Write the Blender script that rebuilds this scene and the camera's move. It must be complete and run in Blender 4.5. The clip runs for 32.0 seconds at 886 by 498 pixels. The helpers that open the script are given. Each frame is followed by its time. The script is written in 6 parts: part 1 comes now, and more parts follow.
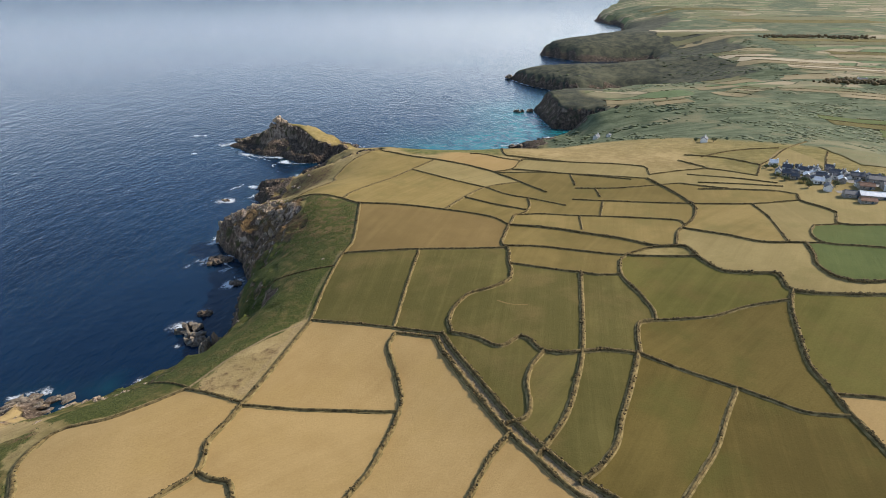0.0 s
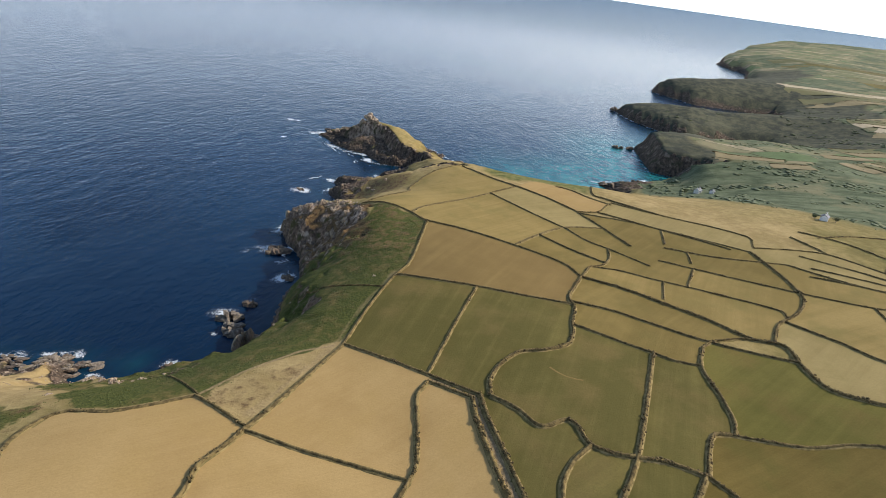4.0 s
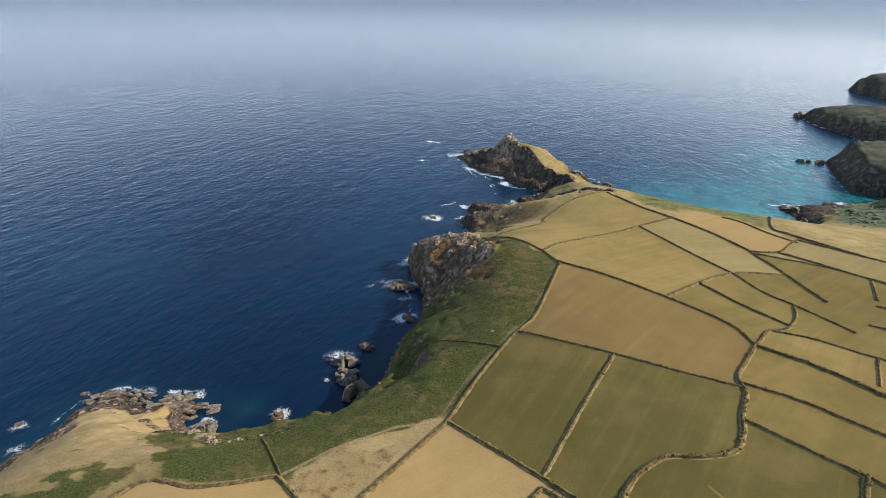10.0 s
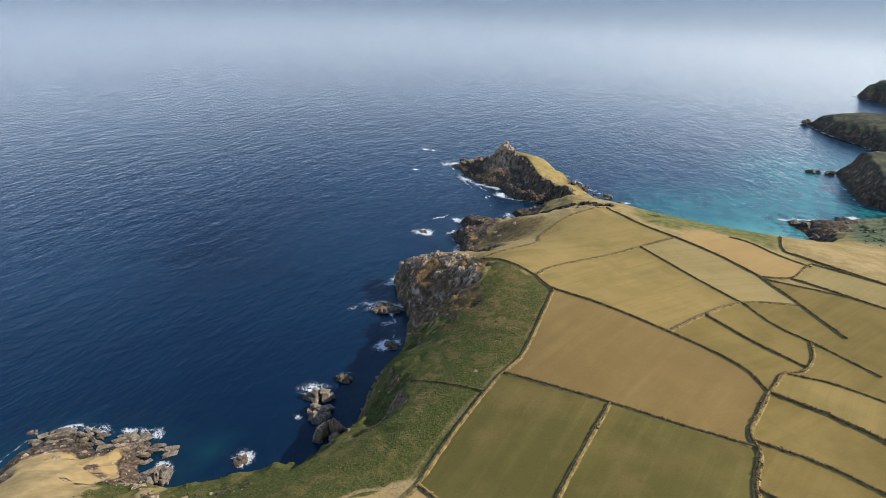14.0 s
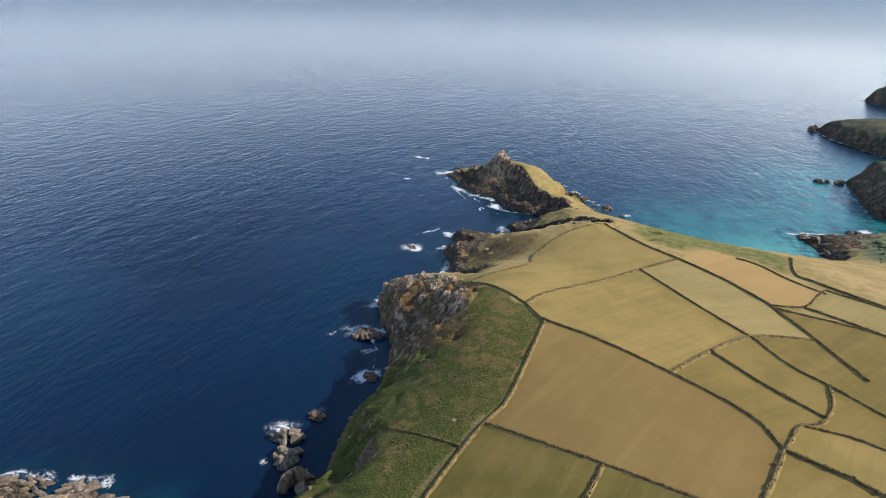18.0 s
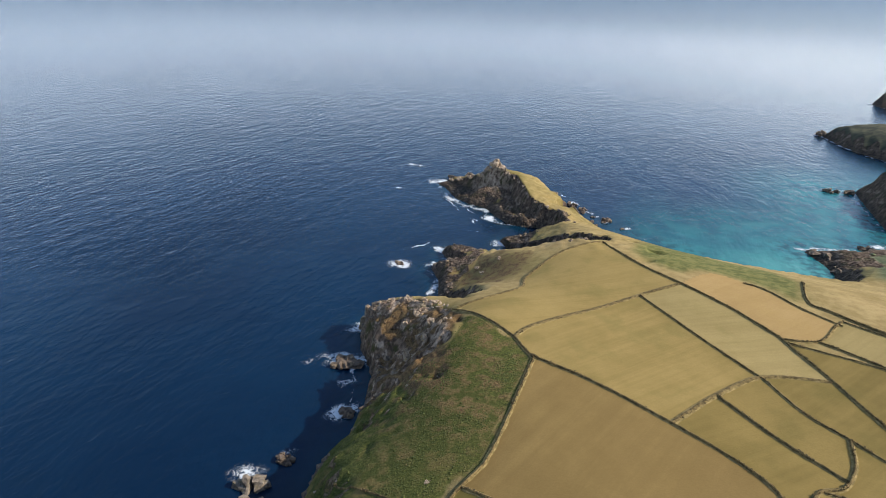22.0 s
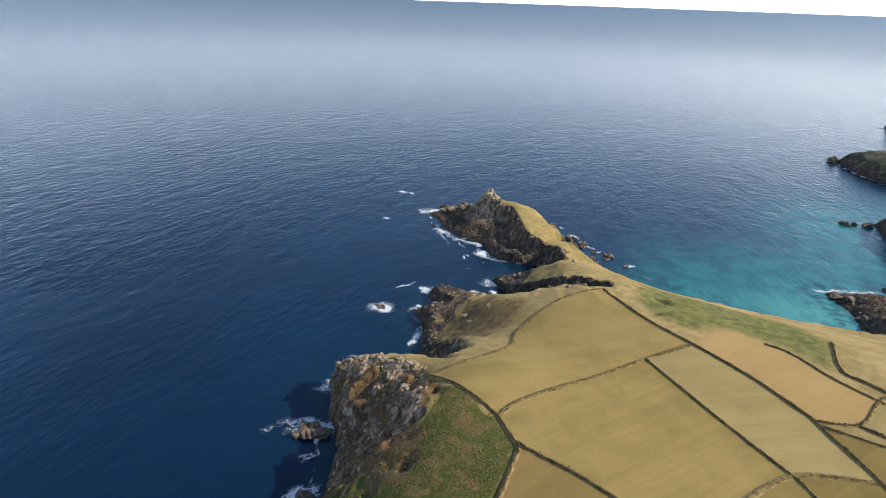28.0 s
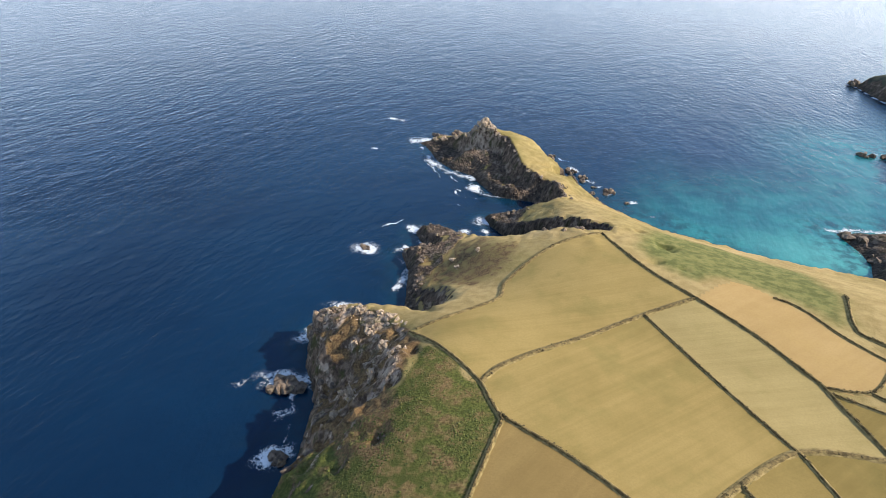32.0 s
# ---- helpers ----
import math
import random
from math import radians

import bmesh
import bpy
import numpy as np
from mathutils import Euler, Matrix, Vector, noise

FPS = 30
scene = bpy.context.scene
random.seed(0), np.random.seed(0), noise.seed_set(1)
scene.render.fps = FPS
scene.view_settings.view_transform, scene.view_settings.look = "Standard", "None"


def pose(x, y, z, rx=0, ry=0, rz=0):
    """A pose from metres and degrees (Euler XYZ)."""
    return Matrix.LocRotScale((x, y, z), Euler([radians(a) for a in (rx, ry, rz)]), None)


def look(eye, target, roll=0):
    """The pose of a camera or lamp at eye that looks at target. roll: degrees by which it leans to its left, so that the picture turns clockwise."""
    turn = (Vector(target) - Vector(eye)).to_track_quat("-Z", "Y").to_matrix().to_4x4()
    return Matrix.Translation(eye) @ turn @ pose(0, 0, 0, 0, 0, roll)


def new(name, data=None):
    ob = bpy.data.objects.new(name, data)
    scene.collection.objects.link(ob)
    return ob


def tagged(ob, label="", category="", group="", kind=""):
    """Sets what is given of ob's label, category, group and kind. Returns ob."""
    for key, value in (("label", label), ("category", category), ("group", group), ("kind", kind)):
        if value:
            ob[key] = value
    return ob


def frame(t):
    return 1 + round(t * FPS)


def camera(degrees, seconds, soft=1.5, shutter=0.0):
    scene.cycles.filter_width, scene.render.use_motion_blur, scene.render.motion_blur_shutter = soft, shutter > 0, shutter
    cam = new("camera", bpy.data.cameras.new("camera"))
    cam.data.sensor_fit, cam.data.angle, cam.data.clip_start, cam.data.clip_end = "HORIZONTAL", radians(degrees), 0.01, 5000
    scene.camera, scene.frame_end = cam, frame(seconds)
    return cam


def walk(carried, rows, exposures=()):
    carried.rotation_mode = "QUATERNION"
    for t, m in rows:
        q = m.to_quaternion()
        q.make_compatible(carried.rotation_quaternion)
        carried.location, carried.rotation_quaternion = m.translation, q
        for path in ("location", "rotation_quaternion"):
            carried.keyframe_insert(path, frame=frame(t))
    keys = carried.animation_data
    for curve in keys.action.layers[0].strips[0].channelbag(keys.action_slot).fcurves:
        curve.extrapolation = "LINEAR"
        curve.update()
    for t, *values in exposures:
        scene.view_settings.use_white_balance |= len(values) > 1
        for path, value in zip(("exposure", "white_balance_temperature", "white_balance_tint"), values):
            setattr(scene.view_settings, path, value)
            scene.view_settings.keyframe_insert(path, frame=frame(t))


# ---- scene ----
cam = camera(76.75, 32.0, soft=0.85)
ROWS = [
    (0.0, 0.00, 0.00, 182.70, 63.430, -0.423, 0.212),
    (0.5, 0.46, 3.49, 182.66, 63.524, -0.522, 0.642),
    (1.0, 0.90, 6.98, 182.62, 63.604, -0.598, 0.977),
    (1.5, 1.34, 10.47, 182.59, 63.690, -0.637, 1.307),
    (2.0, 1.74, 13.95, 182.56, 63.735, -0.755, 1.681),
    (2.5, 2.10, 17.43, 182.55, 63.766, -4.105, 4.595),
    (3.0, 2.42, 20.91, 182.57, 63.772, -6.793, 6.735),
    (3.5, 2.69, 24.37, 182.60, 63.752, -6.697, 9.265),
    (5.5, 3.49, 38.18, 182.83, 63.744, -8.436, 18.819),
    (6.0, 3.61, 41.63, 182.89, 63.729, -6.760, 21.581),
    (6.5, 3.66, 45.07, 182.95, 63.731, -5.559, 23.423),
    (7.0, 3.63, 48.51, 183.01, 63.745, -2.719, 25.010),
    (7.5, 3.54, 51.94, 183.07, 63.781, -1.120, 25.520),
    (8.0, 3.39, 55.37, 183.11, 63.773, -1.321, 25.467),
    (8.5, 3.18, 58.79, 183.14, 63.763, -1.373, 25.637),
    (9.0, 2.94, 62.20, 183.17, 63.790, -1.344, 25.742),
    (9.5, 2.65, 65.62, 183.18, 63.823, -1.348, 25.844),
    (10.0, 2.34, 69.03, 183.17, 63.849, -1.360, 25.892),
    (10.5, 2.01, 72.44, 183.16, 63.874, -1.358, 25.944),
    (11.0, 1.66, 75.84, 183.15, 63.894, -1.375, 26.012),
    (11.5, 1.31, 79.25, 183.12, 63.927, -1.427, 26.093),
    (12.0, 0.95, 82.65, 183.10, 63.973, -1.430, 26.175),
    (12.5, 0.59, 86.04, 183.09, 64.003, -1.460, 26.210),
    (13.0, 0.24, 89.43, 183.07, 64.008, -1.439, 26.258),
    (13.5, -0.12, 92.81, 183.07, 64.029, -1.490, 26.306),
    (14.0, -0.48, 96.20, 183.07, 64.057, -1.507, 26.290),
    (14.5, -0.83, 99.58, 183.09, 64.041, -1.542, 26.354),
    (15.0, -1.18, 102.97, 183.13, 64.069, -1.521, 26.363),
    (15.5, -1.54, 106.35, 183.19, 64.097, -1.527, 26.386),
    (17.5, -2.93, 119.91, 183.51, 64.165, -1.484, 26.519),
    (18.0, -3.28, 123.30, 183.62, 64.177, -1.487, 26.541),
    (18.5, -3.64, 126.67, 183.75, 64.197, -1.496, 26.598),
    (19.0, -3.99, 130.04, 183.91, 64.190, -1.528, 26.617),
    (19.5, -4.36, 133.38, 184.09, 64.171, -1.671, 26.730),
    (20.0, -4.74, 136.70, 184.28, 64.169, -1.657, 26.748),
    (20.5, -5.13, 140.01, 184.49, 64.165, -1.622, 26.768),
    (21.0, -5.55, 143.29, 184.70, 64.148, -1.624, 26.733),
    (21.5, -5.99, 146.56, 184.91, 64.141, -1.555, 26.728),
    (22.0, -6.46, 149.82, 185.12, 64.128, -1.553, 26.807),
    (22.5, -6.95, 153.08, 185.31, 64.096, -1.545, 26.816),
    (23.0, -7.48, 156.34, 185.48, 64.090, -1.597, 26.924),
    (23.5, -8.04, 159.61, 185.64, 64.092, -1.561, 26.937),
    (24.0, -8.62, 162.89, 185.76, 64.083, -1.603, 27.005),
    (24.5, -9.24, 166.18, 185.86, 64.082, -1.644, 27.090),
    (25.0, -9.88, 169.48, 185.92, 64.097, -1.618, 27.094),
    (25.5, -10.54, 172.78, 185.94, 64.113, -1.677, 27.145),
    (27.5, -13.23, 186.03, 185.88, 65.908, -1.717, 27.145),
    (28.0, -13.90, 189.33, 185.82, 65.748, -1.737, 27.225),
    (28.5, -14.56, 192.64, 185.72, 61.029, -1.778, 27.287),
    (29.0, -15.22, 195.94, 185.58, 57.597, -1.784, 27.333),
    (29.5, -15.86, 199.23, 185.41, 56.243, -1.803, 27.380),
    (30.0, -16.50, 202.53, 185.21, 55.861, -1.766, 27.446),
    (30.5, -17.13, 205.84, 185.00, 56.414, -1.753, 27.497),
    (31.0, -17.75, 209.14, 184.77, 57.259, -1.754, 27.478),
    (31.5, -18.36, 212.45, 184.54, 57.675, -1.768, 27.442),
    (32.0, -18.97, 215.76, 184.31, 57.822, -1.856, 27.348),
]
walk(cam, [(row[0], pose(*row[1:])) for row in ROWS], [(0.0, 0.09), (6.0, 0.09), (12.0, 0.22), (20.0, 0.26), (28.0, 0.22), (30.0, 0.58), (32.0, 0.60)])
# ---- light ----
SUN_DIR = Vector((0.84, 0.36, 0.0)).normalized()
SUN_EL = radians(36)
world = bpy.data.worlds.new("sky")
scene.world = world
world.use_nodes = True
wn = world.node_tree
sky = wn.nodes.new("ShaderNodeTexSky")
sky.sky_type = "NISHITA"
sky.sun_disc = False
sky.sun_elevation = SUN_EL
sky.sun_rotation = math.atan2(SUN_DIR.x, SUN_DIR.y)
sky.altitude = 100
sky.air_density, sky.dust_density, sky.ozone_density = 1.0, 0.9, 1.0
# sea haze whitens the sky all round, low over the horizon
sky_at = wn.nodes.new("ShaderNodeTexCoord")
sky_xyz = wn.nodes.new("ShaderNodeSeparateXYZ")
haze = wn.nodes.new("ShaderNodeMapRange")
haze.interpolation_type = "SMOOTHERSTEP"
haze.inputs["From Min"].default_value, haze.inputs["From Max"].default_value = -0.02, 0.24
haze.inputs["To Min"].default_value, haze.inputs["To Max"].default_value = 0.94, 0.0
hazy = wn.nodes.new("ShaderNodeMix")
hazy.data_type = "RGBA"
glow_dot = wn.nodes.new("ShaderNodeVectorMath")
glow_dot.operation = "DOT_PRODUCT"
glow_dot.inputs[1].default_value = SUN_DIR
glow = wn.nodes.new("ShaderNodeMapRange")
glow.interpolation_type = "SMOOTHERSTEP"
glow.inputs["From Min"].default_value, glow.inputs["From Max"].default_value = -0.05, 0.78
haze_tint = wn.nodes.new("ShaderNodeMix")
haze_tint.data_type = "RGBA"
haze_tint.inputs[6].default_value = (17.6, 18.5, 21.0, 1)
haze_tint.inputs[7].default_value = (27.8, 27.4, 27.2, 1)
wn.links.new(sky_at.outputs["Generated"], glow_dot.inputs[0])
wn.links.new(glow_dot.outputs["Value"], glow.inputs["Value"])
wn.links.new(glow.outputs[0], haze_tint.inputs[0])
wn.links.new(haze_tint.outputs[2], hazy.inputs[7])
wn.links.new(sky_at.outputs["Generated"], sky_xyz.inputs[0])
wn.links.new(sky_xyz.outputs[2], haze.inputs["Value"])
wn.links.new(haze.outputs[0], hazy.inputs[0])
blue = wn.nodes.new("ShaderNodeMix")
blue.data_type, blue.blend_type = "RGBA", "MULTIPLY"
blue.inputs[0].default_value = 1.0
blue.inputs[7].default_value = (1.18, 1.27, 1.34, 1)
wn.links.new(sky.outputs[0], blue.inputs[6])
wn.links.new(blue.outputs[2], hazy.inputs[6])
wn.links.new(hazy.outputs[2], wn.nodes["Background"].inputs[0])
wn.nodes["Background"].inputs[1].default_value = 0.13
sun_data = bpy.data.lights.new("sun", "SUN")
sun_data.energy, sun_data.angle, sun_data.color = 4.7, radians(0.6), (1.0, 0.92, 0.805)
sun = new("sun", sun_data)
sun_from = Vector((SUN_DIR.x * math.cos(SUN_EL), SUN_DIR.y * math.cos(SUN_EL), math.sin(SUN_EL)))
sun.matrix_world = look(sun_from * 900, (0, 0, 0))


# ---- noise and shapes ----
def lattice(ix, iy, seed):
    h = (ix * 374761393 + iy * 668265263 + seed * 974634777) & 0xFFFFFFFF
    h = ((h ^ (h >> 13)) * 1274126177) & 0xFFFFFFFF
    return ((h ^ (h >> 16)) & 0xFFFF) / 65535.0


def value_noise(x, y, seed=0):
    x, y = np.asarray(x, float), np.asarray(y, float)
    ix, iy = np.floor(x).astype(np.int64), np.floor(y).astype(np.int64)
    fx, fy = x - ix, y - iy
    fx, fy = fx * fx * (3 - 2 * fx), fy * fy * (3 - 2 * fy)
    a, b = lattice(ix, iy, seed), lattice(ix + 1, iy, seed)
    c, d = lattice(ix, iy + 1, seed), lattice(ix + 1, iy + 1, seed)
    return (a + (b - a) * fx) * (1 - fy) + (c + (d - c) * fx) * fy


def fbm(x, y, size, octaves=4, seed=0):
    """Fractal noise from -1 to 1; size in metres."""
    out, amp, total = 0.0, 1.0, 0.0
    for k in range(octaves):
        s = 2.0 ** k / size
        out = out + amp * (value_noise(np.asarray(x) * s + 17.3 * k, np.asarray(y) * s + 5.1 * k, seed + k) * 2 - 1)
        total += amp
        amp *= 0.5
    return out / total


def smooth(a, b, v):
    k = np.clip((np.asarray(v, float) - a) / (b - a), 0, 1)
    return k * k * (3 - 2 * k)


def line_distance(x, y, points, closed=False):
    """Distance from each (x, y) to a polyline."""
    x, y = np.asarray(x, float), np.asarray(y, float)
    best = np.full(x.shape, 1e12)
    pts = list(points) + ([points[0]] if closed else [])
    for (ax, ay), (bx, by) in zip(pts, pts[1:]):
        dx, dy = bx - ax, by - ay
        k = np.clip(((x - ax) * dx + (y - ay) * dy) / (dx * dx + dy * dy + 1e-9), 0, 1)
        best = np.minimum(best, (x - ax - k * dx) ** 2 + (y - ay - k * dy) ** 2)
    return np.sqrt(best)


def inside(x, y, points):
    x, y = np.asarray(x, float), np.asarray(y, float)
    odd = np.zeros(x.shape, bool)
    for (ax, ay), (bx, by) in zip(points, points[1:] + points[:1]):
        if ay == by:
            continue
        odd ^= ((ay > y) != (by > y)) & (x < (bx - ax) * (y - ay) / (by - ay) + ax)
    return odd


def zone(x, y, points, soft=6.0):
    """1 inside the outline, fading to 0 across its edge."""
    d = line_distance(x, y, points, True)
    return smooth(-soft, soft, np.where(inside(x, y, points), d, -d) + 5 * fbm(x, y, 14, 3, 40))


def spline(points, step):
    """A smooth line through the points, as an array of places a step apart."""
    p = [Vector((a, b)) for a, b in points]
    if len(p) == 2:
        dense = [p[0].lerp(p[1], k / 20) for k in range(21)]
    else:
        dense = []
        for i in range(len(p) - 1):
            a, b = p[i], p[i + 1]
            ta = (b - p[i - 1]) * 0.5 if i else (b - a)
            tb = (p[i + 2] - a) * 0.5 if i + 2 < len(p) else (b - a)
            m = (b - a).length
            ta, tb = ta.normalized() * m * 0.9, tb.normalized() * m * 0.9
            for k in range(12):
                s = k / 12
                dense.append(a * (2 * s**3 - 3 * s**2 + 1) + ta * (s**3 - 2 * s**2 + s) + b * (-2 * s**3 + 3 * s**2) + tb * (s**3 - s**2))
        dense.append(p[-1])
    q = np.array([tuple(v) for v in dense])
    run = np.r_[0, np.cumsum(np.hypot(*np.diff(q, axis=0).T))]
    at = np.linspace(0, run[-1], max(3, int(run[-1] / step) + 1))
    return np.c_[np.interp(at, run, q[:, 0]), np.interp(at, run, q[:, 1])]


def mesh_object(name, verts, faces, materials, parent=None, shade=True, label="", index=None):
    me = bpy.data.meshes.new(name)
    verts = np.asarray(verts, np.float32)
    faces = np.asarray(faces, np.int32)
    n = faces.shape[1]
    me.vertices.add(len(verts))
    me.vertices.foreach_set("co", verts.ravel())
    me.loops.add(faces.size)
    me.loops.foreach_set("vertex_index", faces.ravel())
    me.polygons.add(len(faces))
    me.polygons.foreach_set("loop_start", np.arange(0, faces.size, n, dtype=np.int32))
    me.polygons.foreach_set("loop_total", np.full(len(faces), n, np.int32))
    me.polygons.foreach_set("use_smooth", np.full(len(faces), shade, bool))
    for m in materials if isinstance(materials, (list, tuple)) else [materials]:
        me.materials.append(m)
    if index is not None:
        me.polygons.foreach_set("material_index", np.asarray(index, np.int32))
    me.update()
    me.validate()
    ob = new(name, me)
    ob.parent = parent
    if label:
        ob["label"] = label
    return ob


def part(name, bm, material, parent, label=""):
    me = bpy.data.meshes.new(name)
    bm.to_mesh(me)
    bm.free()
    me.materials.append(material)
    ob = new(name, me)
    ob.parent = parent
    if label:
        ob["label"] = label
    return ob


def point_attribute(ob, name, values):
    a = ob.data.attributes.new(name, "FLOAT_COLOR", "POINT")
    a.data.foreach_set("color", np.asarray(values, np.float32).ravel())


# ---- materials ----
class Mat:
    """A small builder of node materials."""

    def __init__(self, name, rough=0.9, spec=0.25):
        self.m = bpy.data.materials.new(name)
        self.m.use_nodes = True
        self.t = self.m.node_tree
        self.b = self.t.nodes["Principled BSDF"]
        self.b.inputs["Roughness"].default_value = rough
        self.b.inputs["Specular IOR Level"].default_value = spec
        self.co = self.t.nodes.new("ShaderNodeNewGeometry").outputs["Position"]

    def put(self, a, b):
        self.t.links.new(a, b)

    def noise(self, size, detail=4, rough=0.55, stretch=None, kind="noise"):
        n = self.t.nodes.new("ShaderNodeTexNoise" if kind == "noise" else "ShaderNodeTexVoronoi")
        n.inputs["Scale"].default_value = 1.0 / size
        if kind == "noise":
            n.inputs["Detail"].default_value = detail
            n.inputs["Roughness"].default_value = rough
        co = self.co
        if stretch:
            s = self.t.nodes.new("ShaderNodeMapping")
            s.inputs["Scale"].default_value = stretch[:3]
            if len(stretch) > 3:
                s.inputs["Rotation"].default_value = (0, 0, stretch[3])
            self.put(co, s.inputs["Vector"])
            co = s.outputs[0]
        self.put(co, n.inputs["Vector"])
        return n.outputs["Fac"] if kind == "noise" else n.outputs["Distance"]

    def plots(self, size, stretch):
        """Small irregular plots: a random value for each, and the distance to its edge."""
        s = self.t.nodes.new("ShaderNodeMapping")
        s.inputs["Scale"].default_value = stretch[:3]
        s.inputs["Rotation"].default_value = (0, 0, stretch[3])
        self.put(self.co, s.inputs["Vector"])
        out = []
        for feature in ("F1", "DISTANCE_TO_EDGE"):
            v = self.t.nodes.new("ShaderNodeTexVoronoi")
            v.voronoi_dimensions, v.feature = "2D", feature
            v.inputs["Scale"].default_value = 1.0 / size
            v.inputs["Randomness"].default_value = 0.8
            self.put(s.outputs[0], v.inputs["Vector"])
            out.append(v)
        split = self.t.nodes.new("ShaderNodeSeparateColor")
        self.put(out[0].outputs["Color"], split.inputs[0])
        return split.outputs[0], out[1].outputs["Distance"]

    def ramp(self, fac, lo, hi):
        r = self.t.nodes.new("ShaderNodeMapRange")
        r.interpolation_type = "SMOOTHSTEP"
        r.inputs["From Min"].default_value, r.inputs["From Max"].default_value = lo, hi
        self.put(fac, r.inputs["Value"])
        return r.outputs[0]

    def maths(self, op, a, b):
        n = self.t.nodes.new("ShaderNodeMath")
        n.operation = op
        for v, s in zip((a, b), n.inputs):
            if isinstance(v, (int, float)):
                s.default_value = v
            else:
                self.put(v, s)
        return n.outputs[0]

    def mix(self, fac, a, b):
        n = self.t.nodes.new("ShaderNodeMix")
        n.data_type = "RGBA"
        for v, s in ((fac, n.inputs[0]), (a, n.inputs[6]), (b, n.inputs[7])):
            if isinstance(v, (int, float)):
                s.default_value = v
            elif isinstance(v, tuple):
                s.default_value = (*v, 1)
            else:
                self.put(v, s)
        return n.outputs[2]

    def attribute(self, name):
        a = self.t.nodes.new("ShaderNodeAttribute")
        a.attribute_name = name
        s = self.t.nodes.new("ShaderNodeSeparateColor")
        self.put(a.outputs["Color"], s.inputs[0])
        return s.outputs[0], s.outputs[1], s.outputs[2]

    def random(self):
        return self.t.nodes.new("ShaderNodeObjectInfo").outputs["Random"]

    def island(self):
        n = [k for k in self.t.nodes if k.bl_idname == "ShaderNodeNewGeometry"][0]
        return n.outputs["Random Per Island"]

    def bump(self, height, strength, distance, normal=None):
        n = self.t.nodes.new("ShaderNodeBump")
        n.inputs["Strength"].default_value = strength
        n.inputs["Distance"].default_value = distance
        self.put(height, n.inputs["Height"])
        if normal is not None:
            self.put(normal, n.inputs["Normal"])
        self.put(n.outputs[0], self.b.inputs["Normal"])
        return n.outputs[0]

    def colour(self, c):
        if isinstance(c, tuple):
            self.b.inputs["Base Color"].default_value = (*c, 1)
        else:
            self.put(c, self.b.inputs["Base Color"])
        return self


